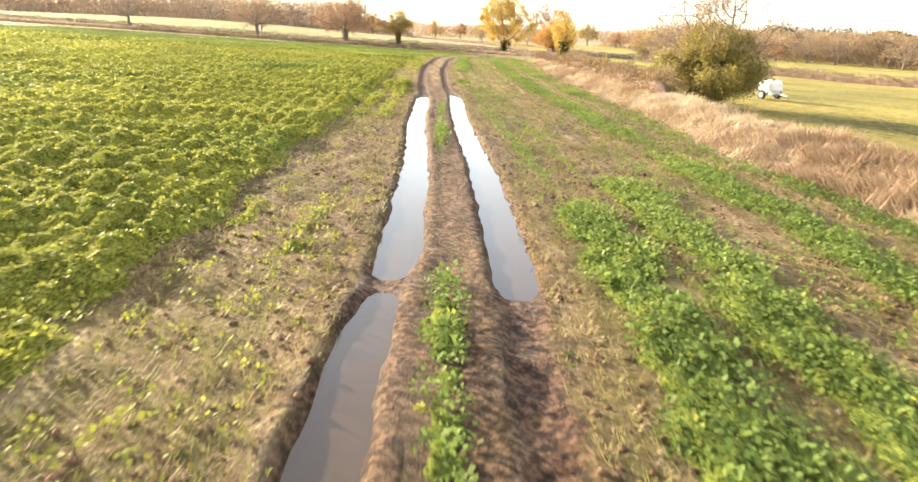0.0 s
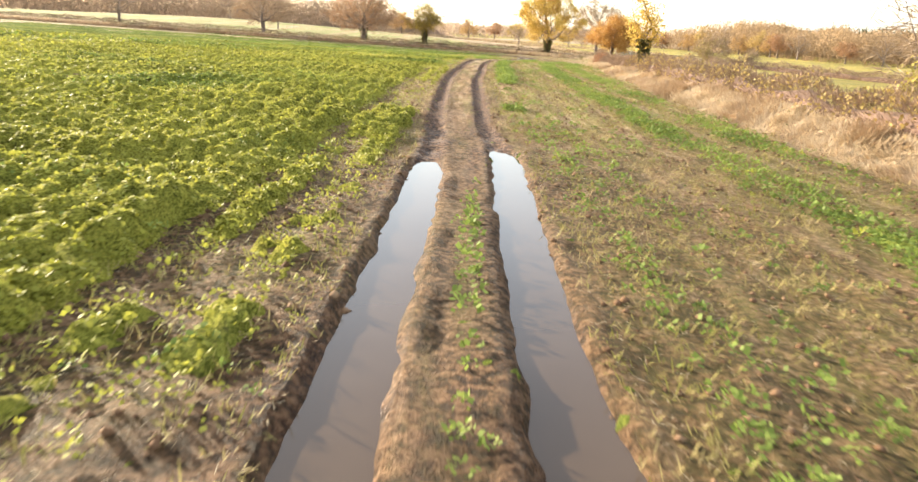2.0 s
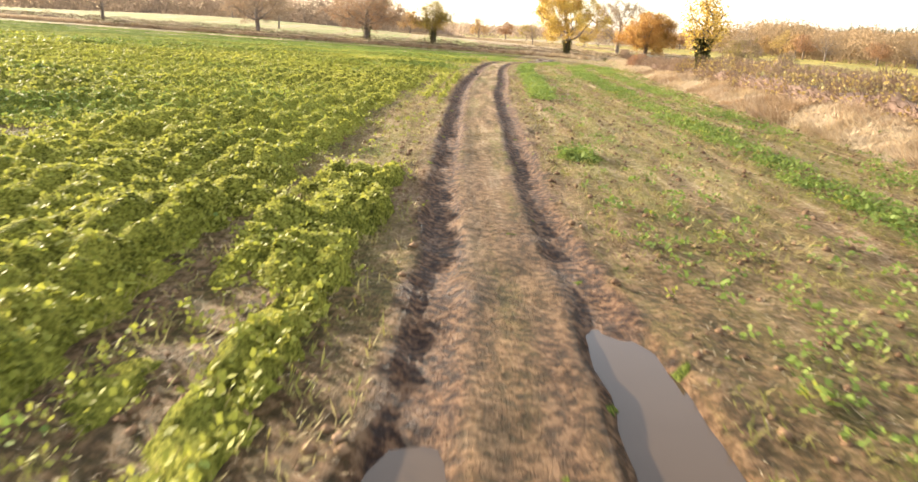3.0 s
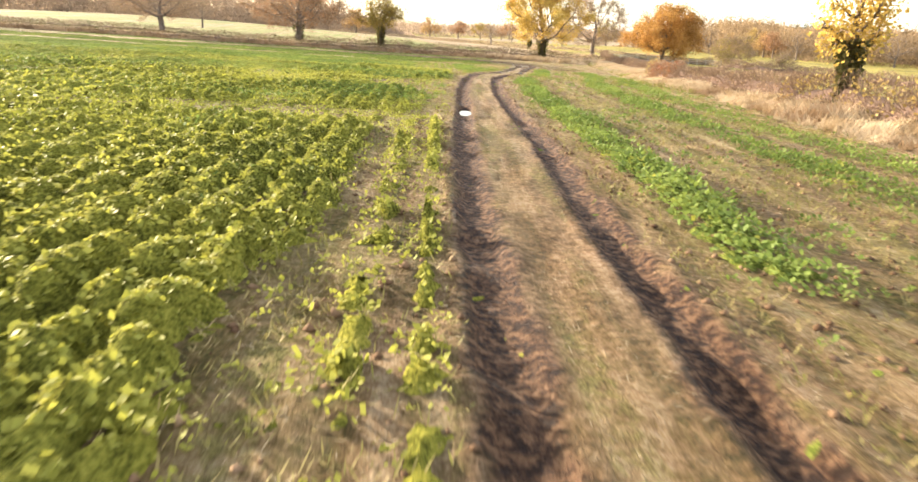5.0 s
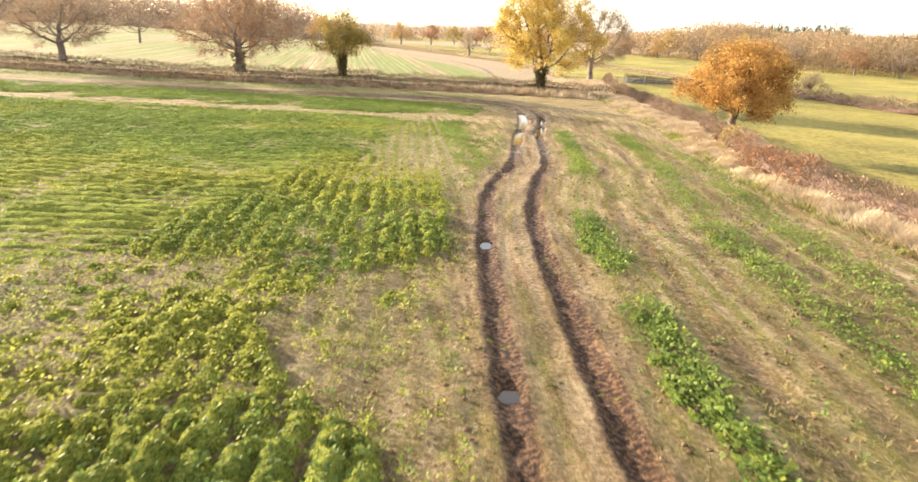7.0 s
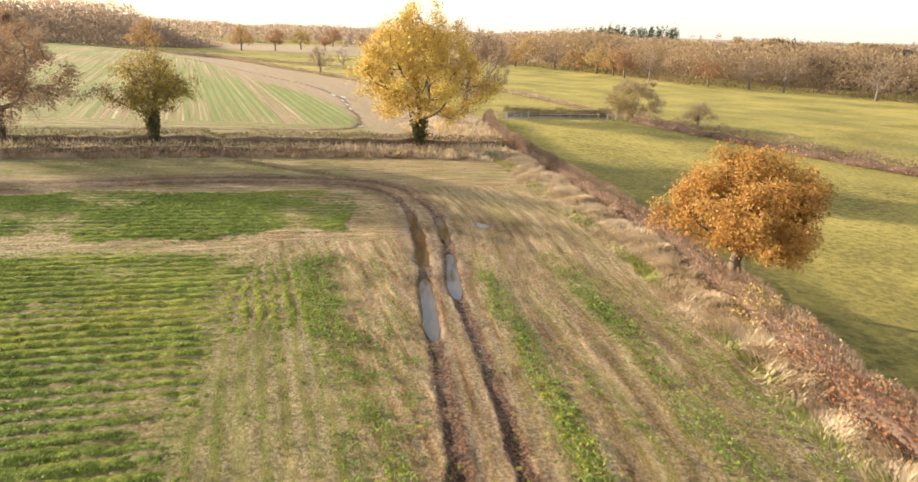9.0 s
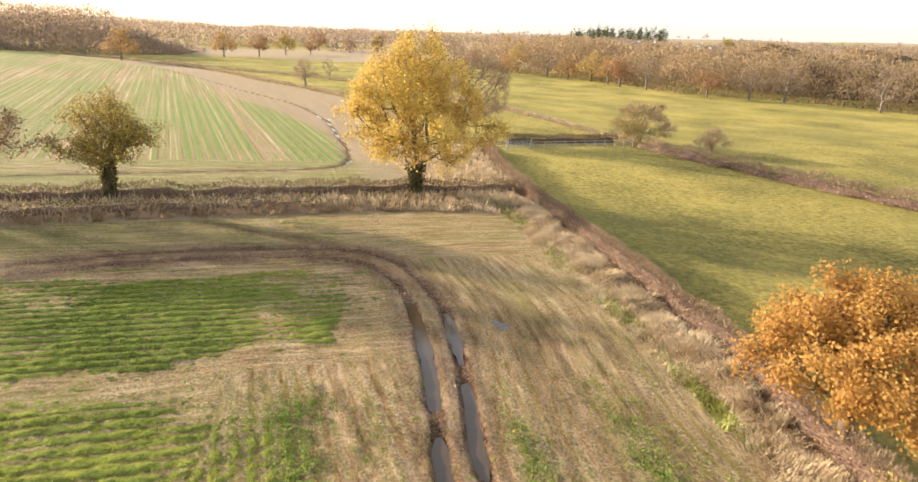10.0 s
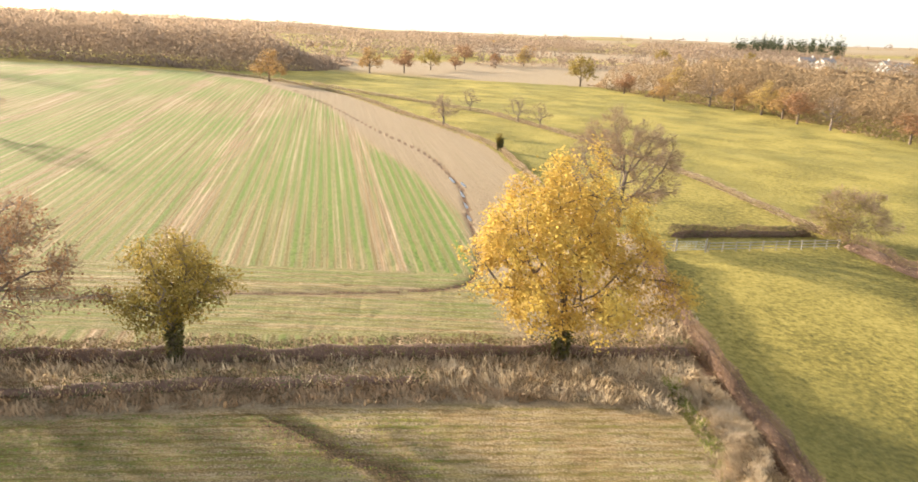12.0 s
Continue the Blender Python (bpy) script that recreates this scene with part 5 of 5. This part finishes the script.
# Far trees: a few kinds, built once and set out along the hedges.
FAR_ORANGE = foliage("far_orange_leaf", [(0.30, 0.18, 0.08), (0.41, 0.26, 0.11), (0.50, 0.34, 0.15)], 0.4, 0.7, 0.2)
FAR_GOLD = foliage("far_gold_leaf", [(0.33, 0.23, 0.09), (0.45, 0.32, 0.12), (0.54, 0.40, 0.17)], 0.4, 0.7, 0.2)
KINDS = {
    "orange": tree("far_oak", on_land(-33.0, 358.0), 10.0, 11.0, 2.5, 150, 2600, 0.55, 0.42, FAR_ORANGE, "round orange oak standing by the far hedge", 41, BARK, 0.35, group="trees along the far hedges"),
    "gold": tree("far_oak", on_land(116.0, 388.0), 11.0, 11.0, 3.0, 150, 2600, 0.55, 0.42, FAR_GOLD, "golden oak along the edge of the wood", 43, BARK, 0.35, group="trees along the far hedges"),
    "rust": tree("far_oak", on_land(12.6, 456.0), 11.0, 12.0, 3.0, 150, 2600, 0.55, 0.42, RUST, "rust-red oak standing by the far hedge", 45, BARK, 0.35, group="trees along the far hedges"),
    "olive": tree("far_oak", on_land(87.0, 420.0), 14.0, 14.0, 2.0, 150, 2600, 0.6, 0.5, OLIVE, "dark olive oak at the corner of the wood", 47, BARK, 0.4, group="trees along the far hedges"),
    "bare": tree("far_oak", on_land(118.0, 362.0), 12.0, 12.0, 3.0, 220, 0, 0.8, 0.7, OLIVE, "bare spreading oak along the edge of the wood", 49, BARE, 0.35, twigs=2600, group="trees along the far hedges"),
}


def set_out(kind, x, y, size, turn):
    return copy_thing(KINDS[kind], Matrix.Translation(on_land(x, y)) @ pose(0, 0, 0, 0, 0, turn) @ Matrix.Scale(size, 4))


for kind, x, y, size in (("gold", 127, 343, 0.95), ("orange", 129, 334, 0.95), ("rust", 127.5, 323, 0.95), ("bare", 131, 312, 0.9), ("orange", 122, 352, 0.85), ("bare", 158, 279, 1.0), ("bare", 150, 285, 0.9),
                         ("rust", 140, 292, 0.8), ("bare", 172, 258, 1.0), ("olive", 26.6, 484, 0.8), ("rust", 40, 492, 0.7), ("rust", 66.5, 528, 0.8), ("gold", 87, 550, 0.95), ("orange", -3, 440, 1.1),
                         ("bare", 27.3, 314, 0.5), ("bare", 37, 295, 0.55), ("bare", 41, 288, 0.5), ("orange", 105, 372, 0.8), ("rust", 98, 395, 0.8), ("bare", -70, 168, 0.85), ("bare", -58, 240, 0.7),
                         ("rust", 52, 560, 1.1), ("orange", 100, 600, 1.1), ("bare", 120, 580, 1.0), ("gold", 190, 560, 0.9), ("olive", 210, 640, 0.9), ("bare", 240, 620, 1.0), ("olive", 290, 660, 0.9), ("olive", 406, 624, 1.2), ("bare", -100, 320, 0.9)):
    set_out(kind, x, y, size, 360 * rng.random())


# ---------------------------------------------------------------- far woods
def wood(name, x, y, tall, wide, cards, size, material, label, stems=True, twiggy=1.0):
    """Many trees too far off to count: each a bundle of limbs with a cloud of twig clumps."""
    n = len(x)
    z = lie(x, y)
    h = tall * (0.6 + 0.4 * value_noise(x, y, 24, 143) + 0.3 * rng.random(n) ** 2)
    w = wide * rng.uniform(0.7, 1.3, n)
    # Each crown is a heap of clumps; its twig sprays face outwards.
    heap = spread(n * 9).reshape(n, 9, 3) * rng.uniform(0.35, 0.75, (n, 9, 1))
    pick = rng.integers(0, 9, (n, cards))
    hub = np.take_along_axis(heap, pick[..., None], 1)
    d = spread(n * cards).reshape(n, cards, 3)
    q = hub + d * 0.36 * rng.random((n, cards, 1)) ** 0.3
    p = (q * np.stack([w / 2, w / 2, h * 0.46], -1)[:, None] + np.stack([x, y, z + h * 0.54], -1)[:, None]).reshape(-1, 3)
    face = unit((d + hub * 0.9).reshape(-1, 3) + np.array([0, 0, 0.35]) + rng.normal(0, 0.35, (len(p), 3)))
    e = np.cross(face, unit(np.cross(face, np.array([0, 0, 1.0])) * twiggy + rng.normal(0, 0.6, (len(p), 3))))
    e = unit(e) * size * rng.uniform(0.6, 1.4, (len(p), 1)) * (1 + 0.5 * twiggy)
    pieces = [diamonds(p - e * 0.5, e, unit(np.cross(face, e)) * size * (0.4 - 0.16 * twiggy))]
    if stems:
        b = np.stack([x, y, z - 0.3], -1)
        up = np.stack([rng.normal(0, 0.4, n), rng.normal(0, 0.4, n), h * 0.75], -1)
        for side in ((0.14, 0, 0), (0, 0.14, 0)):
            pieces.append(diamonds(b, up, np.tile(side, (n, 1))))
    v, f = joined(pieces)
    return tagged(new(name, mesh_from(name, v, f, material, True)), label, "woodland", kind="stuff")


def filled(n, test, x0, x1, y0, y1):
    x, y = rng.uniform(x0, x1, n), rng.uniform(y0, y1, n)
    ok = test(x, y)
    return x[ok], y[ok]


def woodland(name, inside, x0, x1, y0, y1, gap, high, crown, per_metre, twig, material, label, closed=False):
    """A winter wood: crown beside crown, all twigs; a closed one has a rough surface under them."""
    def top(x, y):
        m = inside(x, y)
        f = cells(x, y, crown, crown, 144, 0.8, 0.8)
        dome = np.sqrt(np.clip(1 - (f / 0.8) ** 2, 0, 1))
        age = 0.5 + 0.55 * value_noise(x, y, 3.5 * crown, 141) + 0.35 * value_noise(x, y, 1.3 * crown, 145)
        return m, lie(x, y) - 0.4 + m * high * age * (0.42 + 0.42 * dome)

    pieces = []
    if closed:
        gx, gy = np.meshgrid(np.arange(x0, x1, gap), np.arange(y0, y1, gap))
        jx, jy = gx + rng.normal(0, gap * 0.2, gx.shape), gy + rng.normal(0, gap * 0.2, gx.shape)
        m, z = top(jx, jy)
        nx = gx.shape[1]
        i = (np.arange(gx.shape[0] - 1)[:, None] * nx + np.arange(nx - 1)).ravel()
        f = np.stack([i, i + 1, i + nx + 1, i + nx], 1)
        f = f[m.ravel()[f].max(1) > 0.02]
        used, f = np.unique(f, return_inverse=True)
        pieces.append((np.stack([jx.ravel(), jy.ravel(), z.ravel()], 1)[used], f.reshape(-1, 4)))
    n = int((x1 - x0) * (y1 - y0) * per_metre)
    x, y = rng.uniform(x0, x1, n), rng.uniform(y0, y1, n)
    ok = inside(x, y) > 0.03
    x, y = x[ok], y[ok]
    n = len(x)
    z = top(x, y)[1]
    if not closed:
        foot = lie(x, y)
        z = foot + (1.35 * (z - foot)) * rng.random(n) ** 0.55
    e = unit(np.array([0, 0, 0.7]) + rng.normal(0, 0.8, (n, 3))) * twig * rng.uniform(0.5, 1.7, (n, 1))
    pieces.append(diamonds(np.stack([x, y, z - 0.2 * twig], -1), e, unit(np.cross(e, spread(n))) * twig * 0.22))
    v, f = joined(pieces)
    return tagged(new(name, mesh_from(name, v, f, material, True)), label, "woodland", kind="stuff")


WOOD_EDGE = smooth_line([(92, 425), (104, 385), (120, 364), (131, 335), (137, 300), (163, 284), (178, 256), (205, 215), (240, 160), (300, 60)])
def deep_in(x, y):
    return x - along_y(WOOD_EDGE[::-1], y)


def rise(x, y):
    """The wood on the rise beyond the next field."""
    front = np.interp(x, (-330, -60, -46, -20, -10), (325, 390, 396, 430, 450))
    return step(0, 20, y - front + 12 * (value_noise(x, y, 9, 146) - 0.5)) * (1 - step(0, 10, y - front - 75)) * (1 - step(-62, -12, x + 14 * (value_noise(x, y, 12, 150) - 0.5)))


def strips(x, y):
    """Belts of trees between ever farther fields."""
    r, a = np.hypot(x, y), np.arctan2(x, y)
    m = 0 * r
    for k, r0 in enumerate((500, 560, 640, 730, 840, 980, 1150)):
        bent = r + 26 * np.sin(a * 9 + k) + 18 * (value_noise(x, y, 40, 147) - 0.5)
        m = np.maximum(m, band(bent, r0, r0 + 22 + 6 * k, 9) * step(0.34, 0.46, value_noise(a * 14, a * 0 + 5 * k, 1.0, 148 + k)))
    field = (x > -18) & (x < 135) & (y < 545)
    return m * ~field * (np.minimum(np.hypot(x - 356, y - 678), np.hypot(x - 402, y - 643)) > 22) * ((deep_in(x, y) < 0) | (y > 430))


woodland("wood", lambda x, y: step(1, 13, deep_in(x, y) + 9 * (value_noise(x, y, 7, 149) - 0.5)) * (1 - step(50, 56, deep_in(x, y))), 90, 420, 60, 428, 2.0, 12.0, 7.0, 4.6, 0.9, WOODY, "brown winter woodland beyond the pasture")
woodland("wood", lambda x, y: step(46, 52, deep_in(x, y)) * (1 - step(190, 200, deep_in(x, y))), 110, 520, 60, 428, 3.5, 14.0, 8.0, 0.8, 1.5, WOODY, "deeper trees of the brown winter woodland", True)
woodland("wood", rise, -330, -14, 320, 520, 3.0, 16.0, 10.0, 3.4, 1.2, HAZED_WOODY, "hazy brown wood on the rise")
woodland("tree_belts", strips, -760, 1050, 380, 1260, 7.0, 9.5, 13.0, 0.42, 1.9, HAZED_WOODY, "far belts of brown and russet trees between fields")
wx, wy = filled(260, lambda x, y: (deep_in(x, y) > 3) & (deep_in(x, y) < 60), 90, 420, 60, 428)
wood("wood", wx, wy, 13, 7, 110, 0.6, WOODY, "taller bare trees standing out of the wood", True)
wx, wy = filled(700, lambda x, y: (y > 150 - 0.2 * x) & (value_noise(x, y, 60, 111) > 0.5), -460, -260, 140, 440)
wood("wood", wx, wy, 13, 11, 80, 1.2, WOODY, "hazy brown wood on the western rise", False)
# Hedgerow trees between ever farther fields.
fx, fy = [], []
for k in range(10):
    d0 = 470 + 60 * k + 6 * k * k
    m = int(24 + 4 * k)
    a = np.linspace(-0.75, 1.05, m) + rng.normal(0, 0.02, m)
    keep = rng.random(m) < 0.7
    fx.append((np.sin(a) * d0 * 1.15 + rng.normal(0, 6, m))[keep])
    fy.append((np.cos(a) * d0 + rng.normal(0, 9, m) + 30 * np.sin(a * 9 + k))[keep])
fx, fy = np.concatenate(fx), np.concatenate(fy)
ok = ~((fx > -40) & (fx < 95) & (fy < 480)) & (np.hypot(fx - 380, fy - 655) > 60)
wood("hedgerow_trees", fx[ok], fy[ok], 12, 11, 60, 1.3, HAZED_WOODY, "far hedgerow trees in brown and russet", True, 0.5)
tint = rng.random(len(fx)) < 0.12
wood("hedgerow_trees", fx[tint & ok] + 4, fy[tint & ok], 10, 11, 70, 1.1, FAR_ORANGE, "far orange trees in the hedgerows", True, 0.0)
px, py = filled(300, lambda x, y: np.hypot(x - 440, (y - 870) * 0.6) < 50, 380, 520, 750, 990)
wood("pine_wood", px, py, 22, 9, 60, 1.4, PINE, "dark stand of pines on the far ridge", True, 0.3)

# ---------------------------------------------------------------- fence, gate, farm things
def box(bm, size, at, turn=0.0):
    g = bmesh.ops.create_cube(bm, size=1.0)["verts"]
    bmesh.ops.transform(bm, matrix=pose(*at, 0, 0, turn) @ Matrix.Diagonal((*size, 1)), verts=g)
    return g


def rod(bm, a, b, r, sides=8, r2=None):
    a, b = Vector(a), Vector(b)
    g = bmesh.ops.create_cone(bm, cap_ends=True, segments=sides, radius1=r, radius2=r if r2 is None else r2, depth=(b - a).length)["verts"]
    bmesh.ops.transform(bm, matrix=Matrix.Translation((a + b) / 2) @ (b - a).to_track_quat("Z", "Y").to_matrix().to_4x4(), verts=g)


def rail_fence(a, b, gap, high, rails, label):
    a, b = np.array(a, float), np.array(b, float)
    n = int(round(np.linalg.norm(b - a) / gap))
    root = thing("rail_fence", (0, 0, 0), label, "fence")
    ends = [a + (b - a) * k / n for k in range(n + 1)]
    zs = [float(lie(e[0], e[1])) for e in ends]
    for e, z in zip(ends, zs):
        bm = bmesh.new()
        rod(bm, (e[0], e[1], z - 0.3), (e[0] + rng.normal(0, 0.02), e[1], z + high), 0.07, 7, 0.06)
        part("post", bm_mesh("post", bm, TIMBER), root)
    for e, f, z, w in zip(ends, ends[1:], zs, zs[1:]):
        for k in range(rails):
            bm = bmesh.new()
            hgt = high * (0.3 + 0.6 * k / max(1, rails - 1))
            rod(bm, (e[0], e[1] - 0.07, z + hgt), (f[0], f[1] - 0.07, w + hgt), 0.045, 6)
            part("rail", bm_mesh("rail", bm, TIMBER), root)
    return root


rail_fence((39.5, 194.6), (57.0, 198.0), 1.75, 1.15, 3, "weathered wooden post and rail fence by the pasture")
rail_fence((33.2, 194.0), (35.4, 194.3), 1.1, 1.2, 3, "short weathered fence beside the field gate")


def field_gate(at, turn, label):
    root = thing("field_gate", at, label, "gate")
    root.rotation_euler = (0, 0, radians(turn))
    for x in (-1.75, 1.75):
        bm = bmesh.new()
        rod(bm, (x, 0, -0.3), (x, 0, 1.45), 0.09, 9)
        part("gate_post", bm_mesh("gate_post", bm, TIMBER), root)
    for k in range(6):
        bm = bmesh.new()
        rod(bm, (-1.62, 0, 0.22 + 0.19 * k), (1.62, 0, 0.22 + 0.19 * k), 0.022, 8)
        part("bar", bm_mesh("bar", bm, STEEL), root)
    for x in (-1.62, -0.55, 0.55, 1.62):
        bm = bmesh.new()
        rod(bm, (x, 0, 0.2), (x, 0, 1.19), 0.024, 8)
        part("upright", bm_mesh("upright", bm, STEEL), root)
    bm = bmesh.new()
    rod(bm, (-1.6, 0.03, 0.25), (0.5, 0.03, 1.15), 0.02, 8)
    part("brace", bm_mesh("brace", bm, STEEL), root)
    return root


field_gate(on_land(37.4, 194.4), 3, "closed galvanised field gate between two posts")


def tank_trailer(at, turn):
    """A white water tank on a low two-wheeled trailer."""
    root = thing("tank_trailer", at, "white plastic water tank on a small farm trailer", "trailer")
    root.rotation_euler = (0, 0, radians(turn))
    bm = bmesh.new()
    box(bm, (1.35, 1.5, 1.0), (0, 0, 1.0))
    bmesh.ops.bevel(bm, geom=list(bm.edges), offset=0.22, segments=3, affect="EDGES")
    part("tank", bm_mesh("tank", bm, PLASTIC), root)
    bm = bmesh.new()
    rod(bm, (0, 0, 1.48), (0, 0, 1.6), 0.2, 14)
    part("lid", bm_mesh("lid", bm, RUBBER), root, "dark screw lid")
    bm = bmesh.new()
    box(bm, (1.2, 1.7, 0.1), (0, 0, 0.45))
    rod(bm, (0, -0.8, 0.45), (0, -1.9, 0.4), 0.04, 8)
    part("chassis", bm_mesh("chassis", bm, STEEL), root)
    for x in (-0.75, 0.75):
        bm = bmesh.new()
        rod(bm, (x - 0.1, 0, 0.34), (x + 0.1, 0, 0.34), 0.34, 20)
        w = part("wheel", bm_mesh("wheel", bm, RUBBER), root)
        bm = bmesh.new()
        rod(bm, (x - 0.105, 0, 0.34), (x + 0.105, 0, 0.34), 0.18, 16)
        part("rim", bm_mesh("rim", bm, STEEL), w, "pale steel rim")
    return root


tank_trailer(on_land(28.3, 56.0), 15)


def house(at, long, deep, eaves, turn, label):
    root = thing("farm_house", at, label, "house", "far farm buildings")
    root.rotation_euler = (0, 0, radians(turn))
    bm = bmesh.new()
    box(bm, (long, deep, eaves + 1.0), (0, 0, eaves / 2 - 0.5))
    for sx in (-1, 1):
        vs = [bm.verts.new((sx * long / 2, sy * deep / 2, eaves)) for sy in (-1, 1)] + [bm.verts.new((sx * long / 2, 0, eaves + deep * 0.38))]
        bm.faces.new(vs)
    part("wall", bm_mesh("wall", bm, RENDER_WALL), root)
    bm = bmesh.new()
    for sy in (-1, 1):
        pitch = math.degrees(math.atan2(deep * 0.38, deep / 2))
        g = bmesh.ops.create_cube(bm, size=1.0)["verts"]
        ln = math.hypot(deep / 2, deep * 0.38) + 0.5
        bmesh.ops.transform(bm, matrix=pose(0, sy * deep * 0.26, eaves + deep * 0.18, -sy * pitch) @ Matrix.Diagonal((long + 0.8, ln, 0.2, 1)), verts=g)
    roof = part("roof", bm_mesh("roof", bm, SLATE), root)
    bm = bmesh.new()
    box(bm, (0.9, 0.9, 2.2), (long * 0.35, 0, eaves + deep * 0.38 + 0.4))
    part("chimney", bm_mesh("chimney", bm, RENDER_WALL), roof)
    for k in range(4):
        for z in (1.5, 4.0):
            if z < eaves - 0.8:
                bm = bmesh.new()
                box(bm, (1.2, 0.12, 1.3), (-long / 2 + (k + 0.5) * long / 4, -deep / 2 - 0.03, z))
                part("window", bm_mesh("window", bm, PANE), root)
    return root


for x, y, long, deep, eaves, turn in ((361, 671, 14, 8, 5.5, 20), (352, 684, 12, 8, 5, -10), (395, 647, 16, 9, 5.5, 35), (408, 640, 18, 8, 5, 10)):
    house(on_land(x, y), long, deep, eaves, turn, "white farm building with a slate roof among far trees")
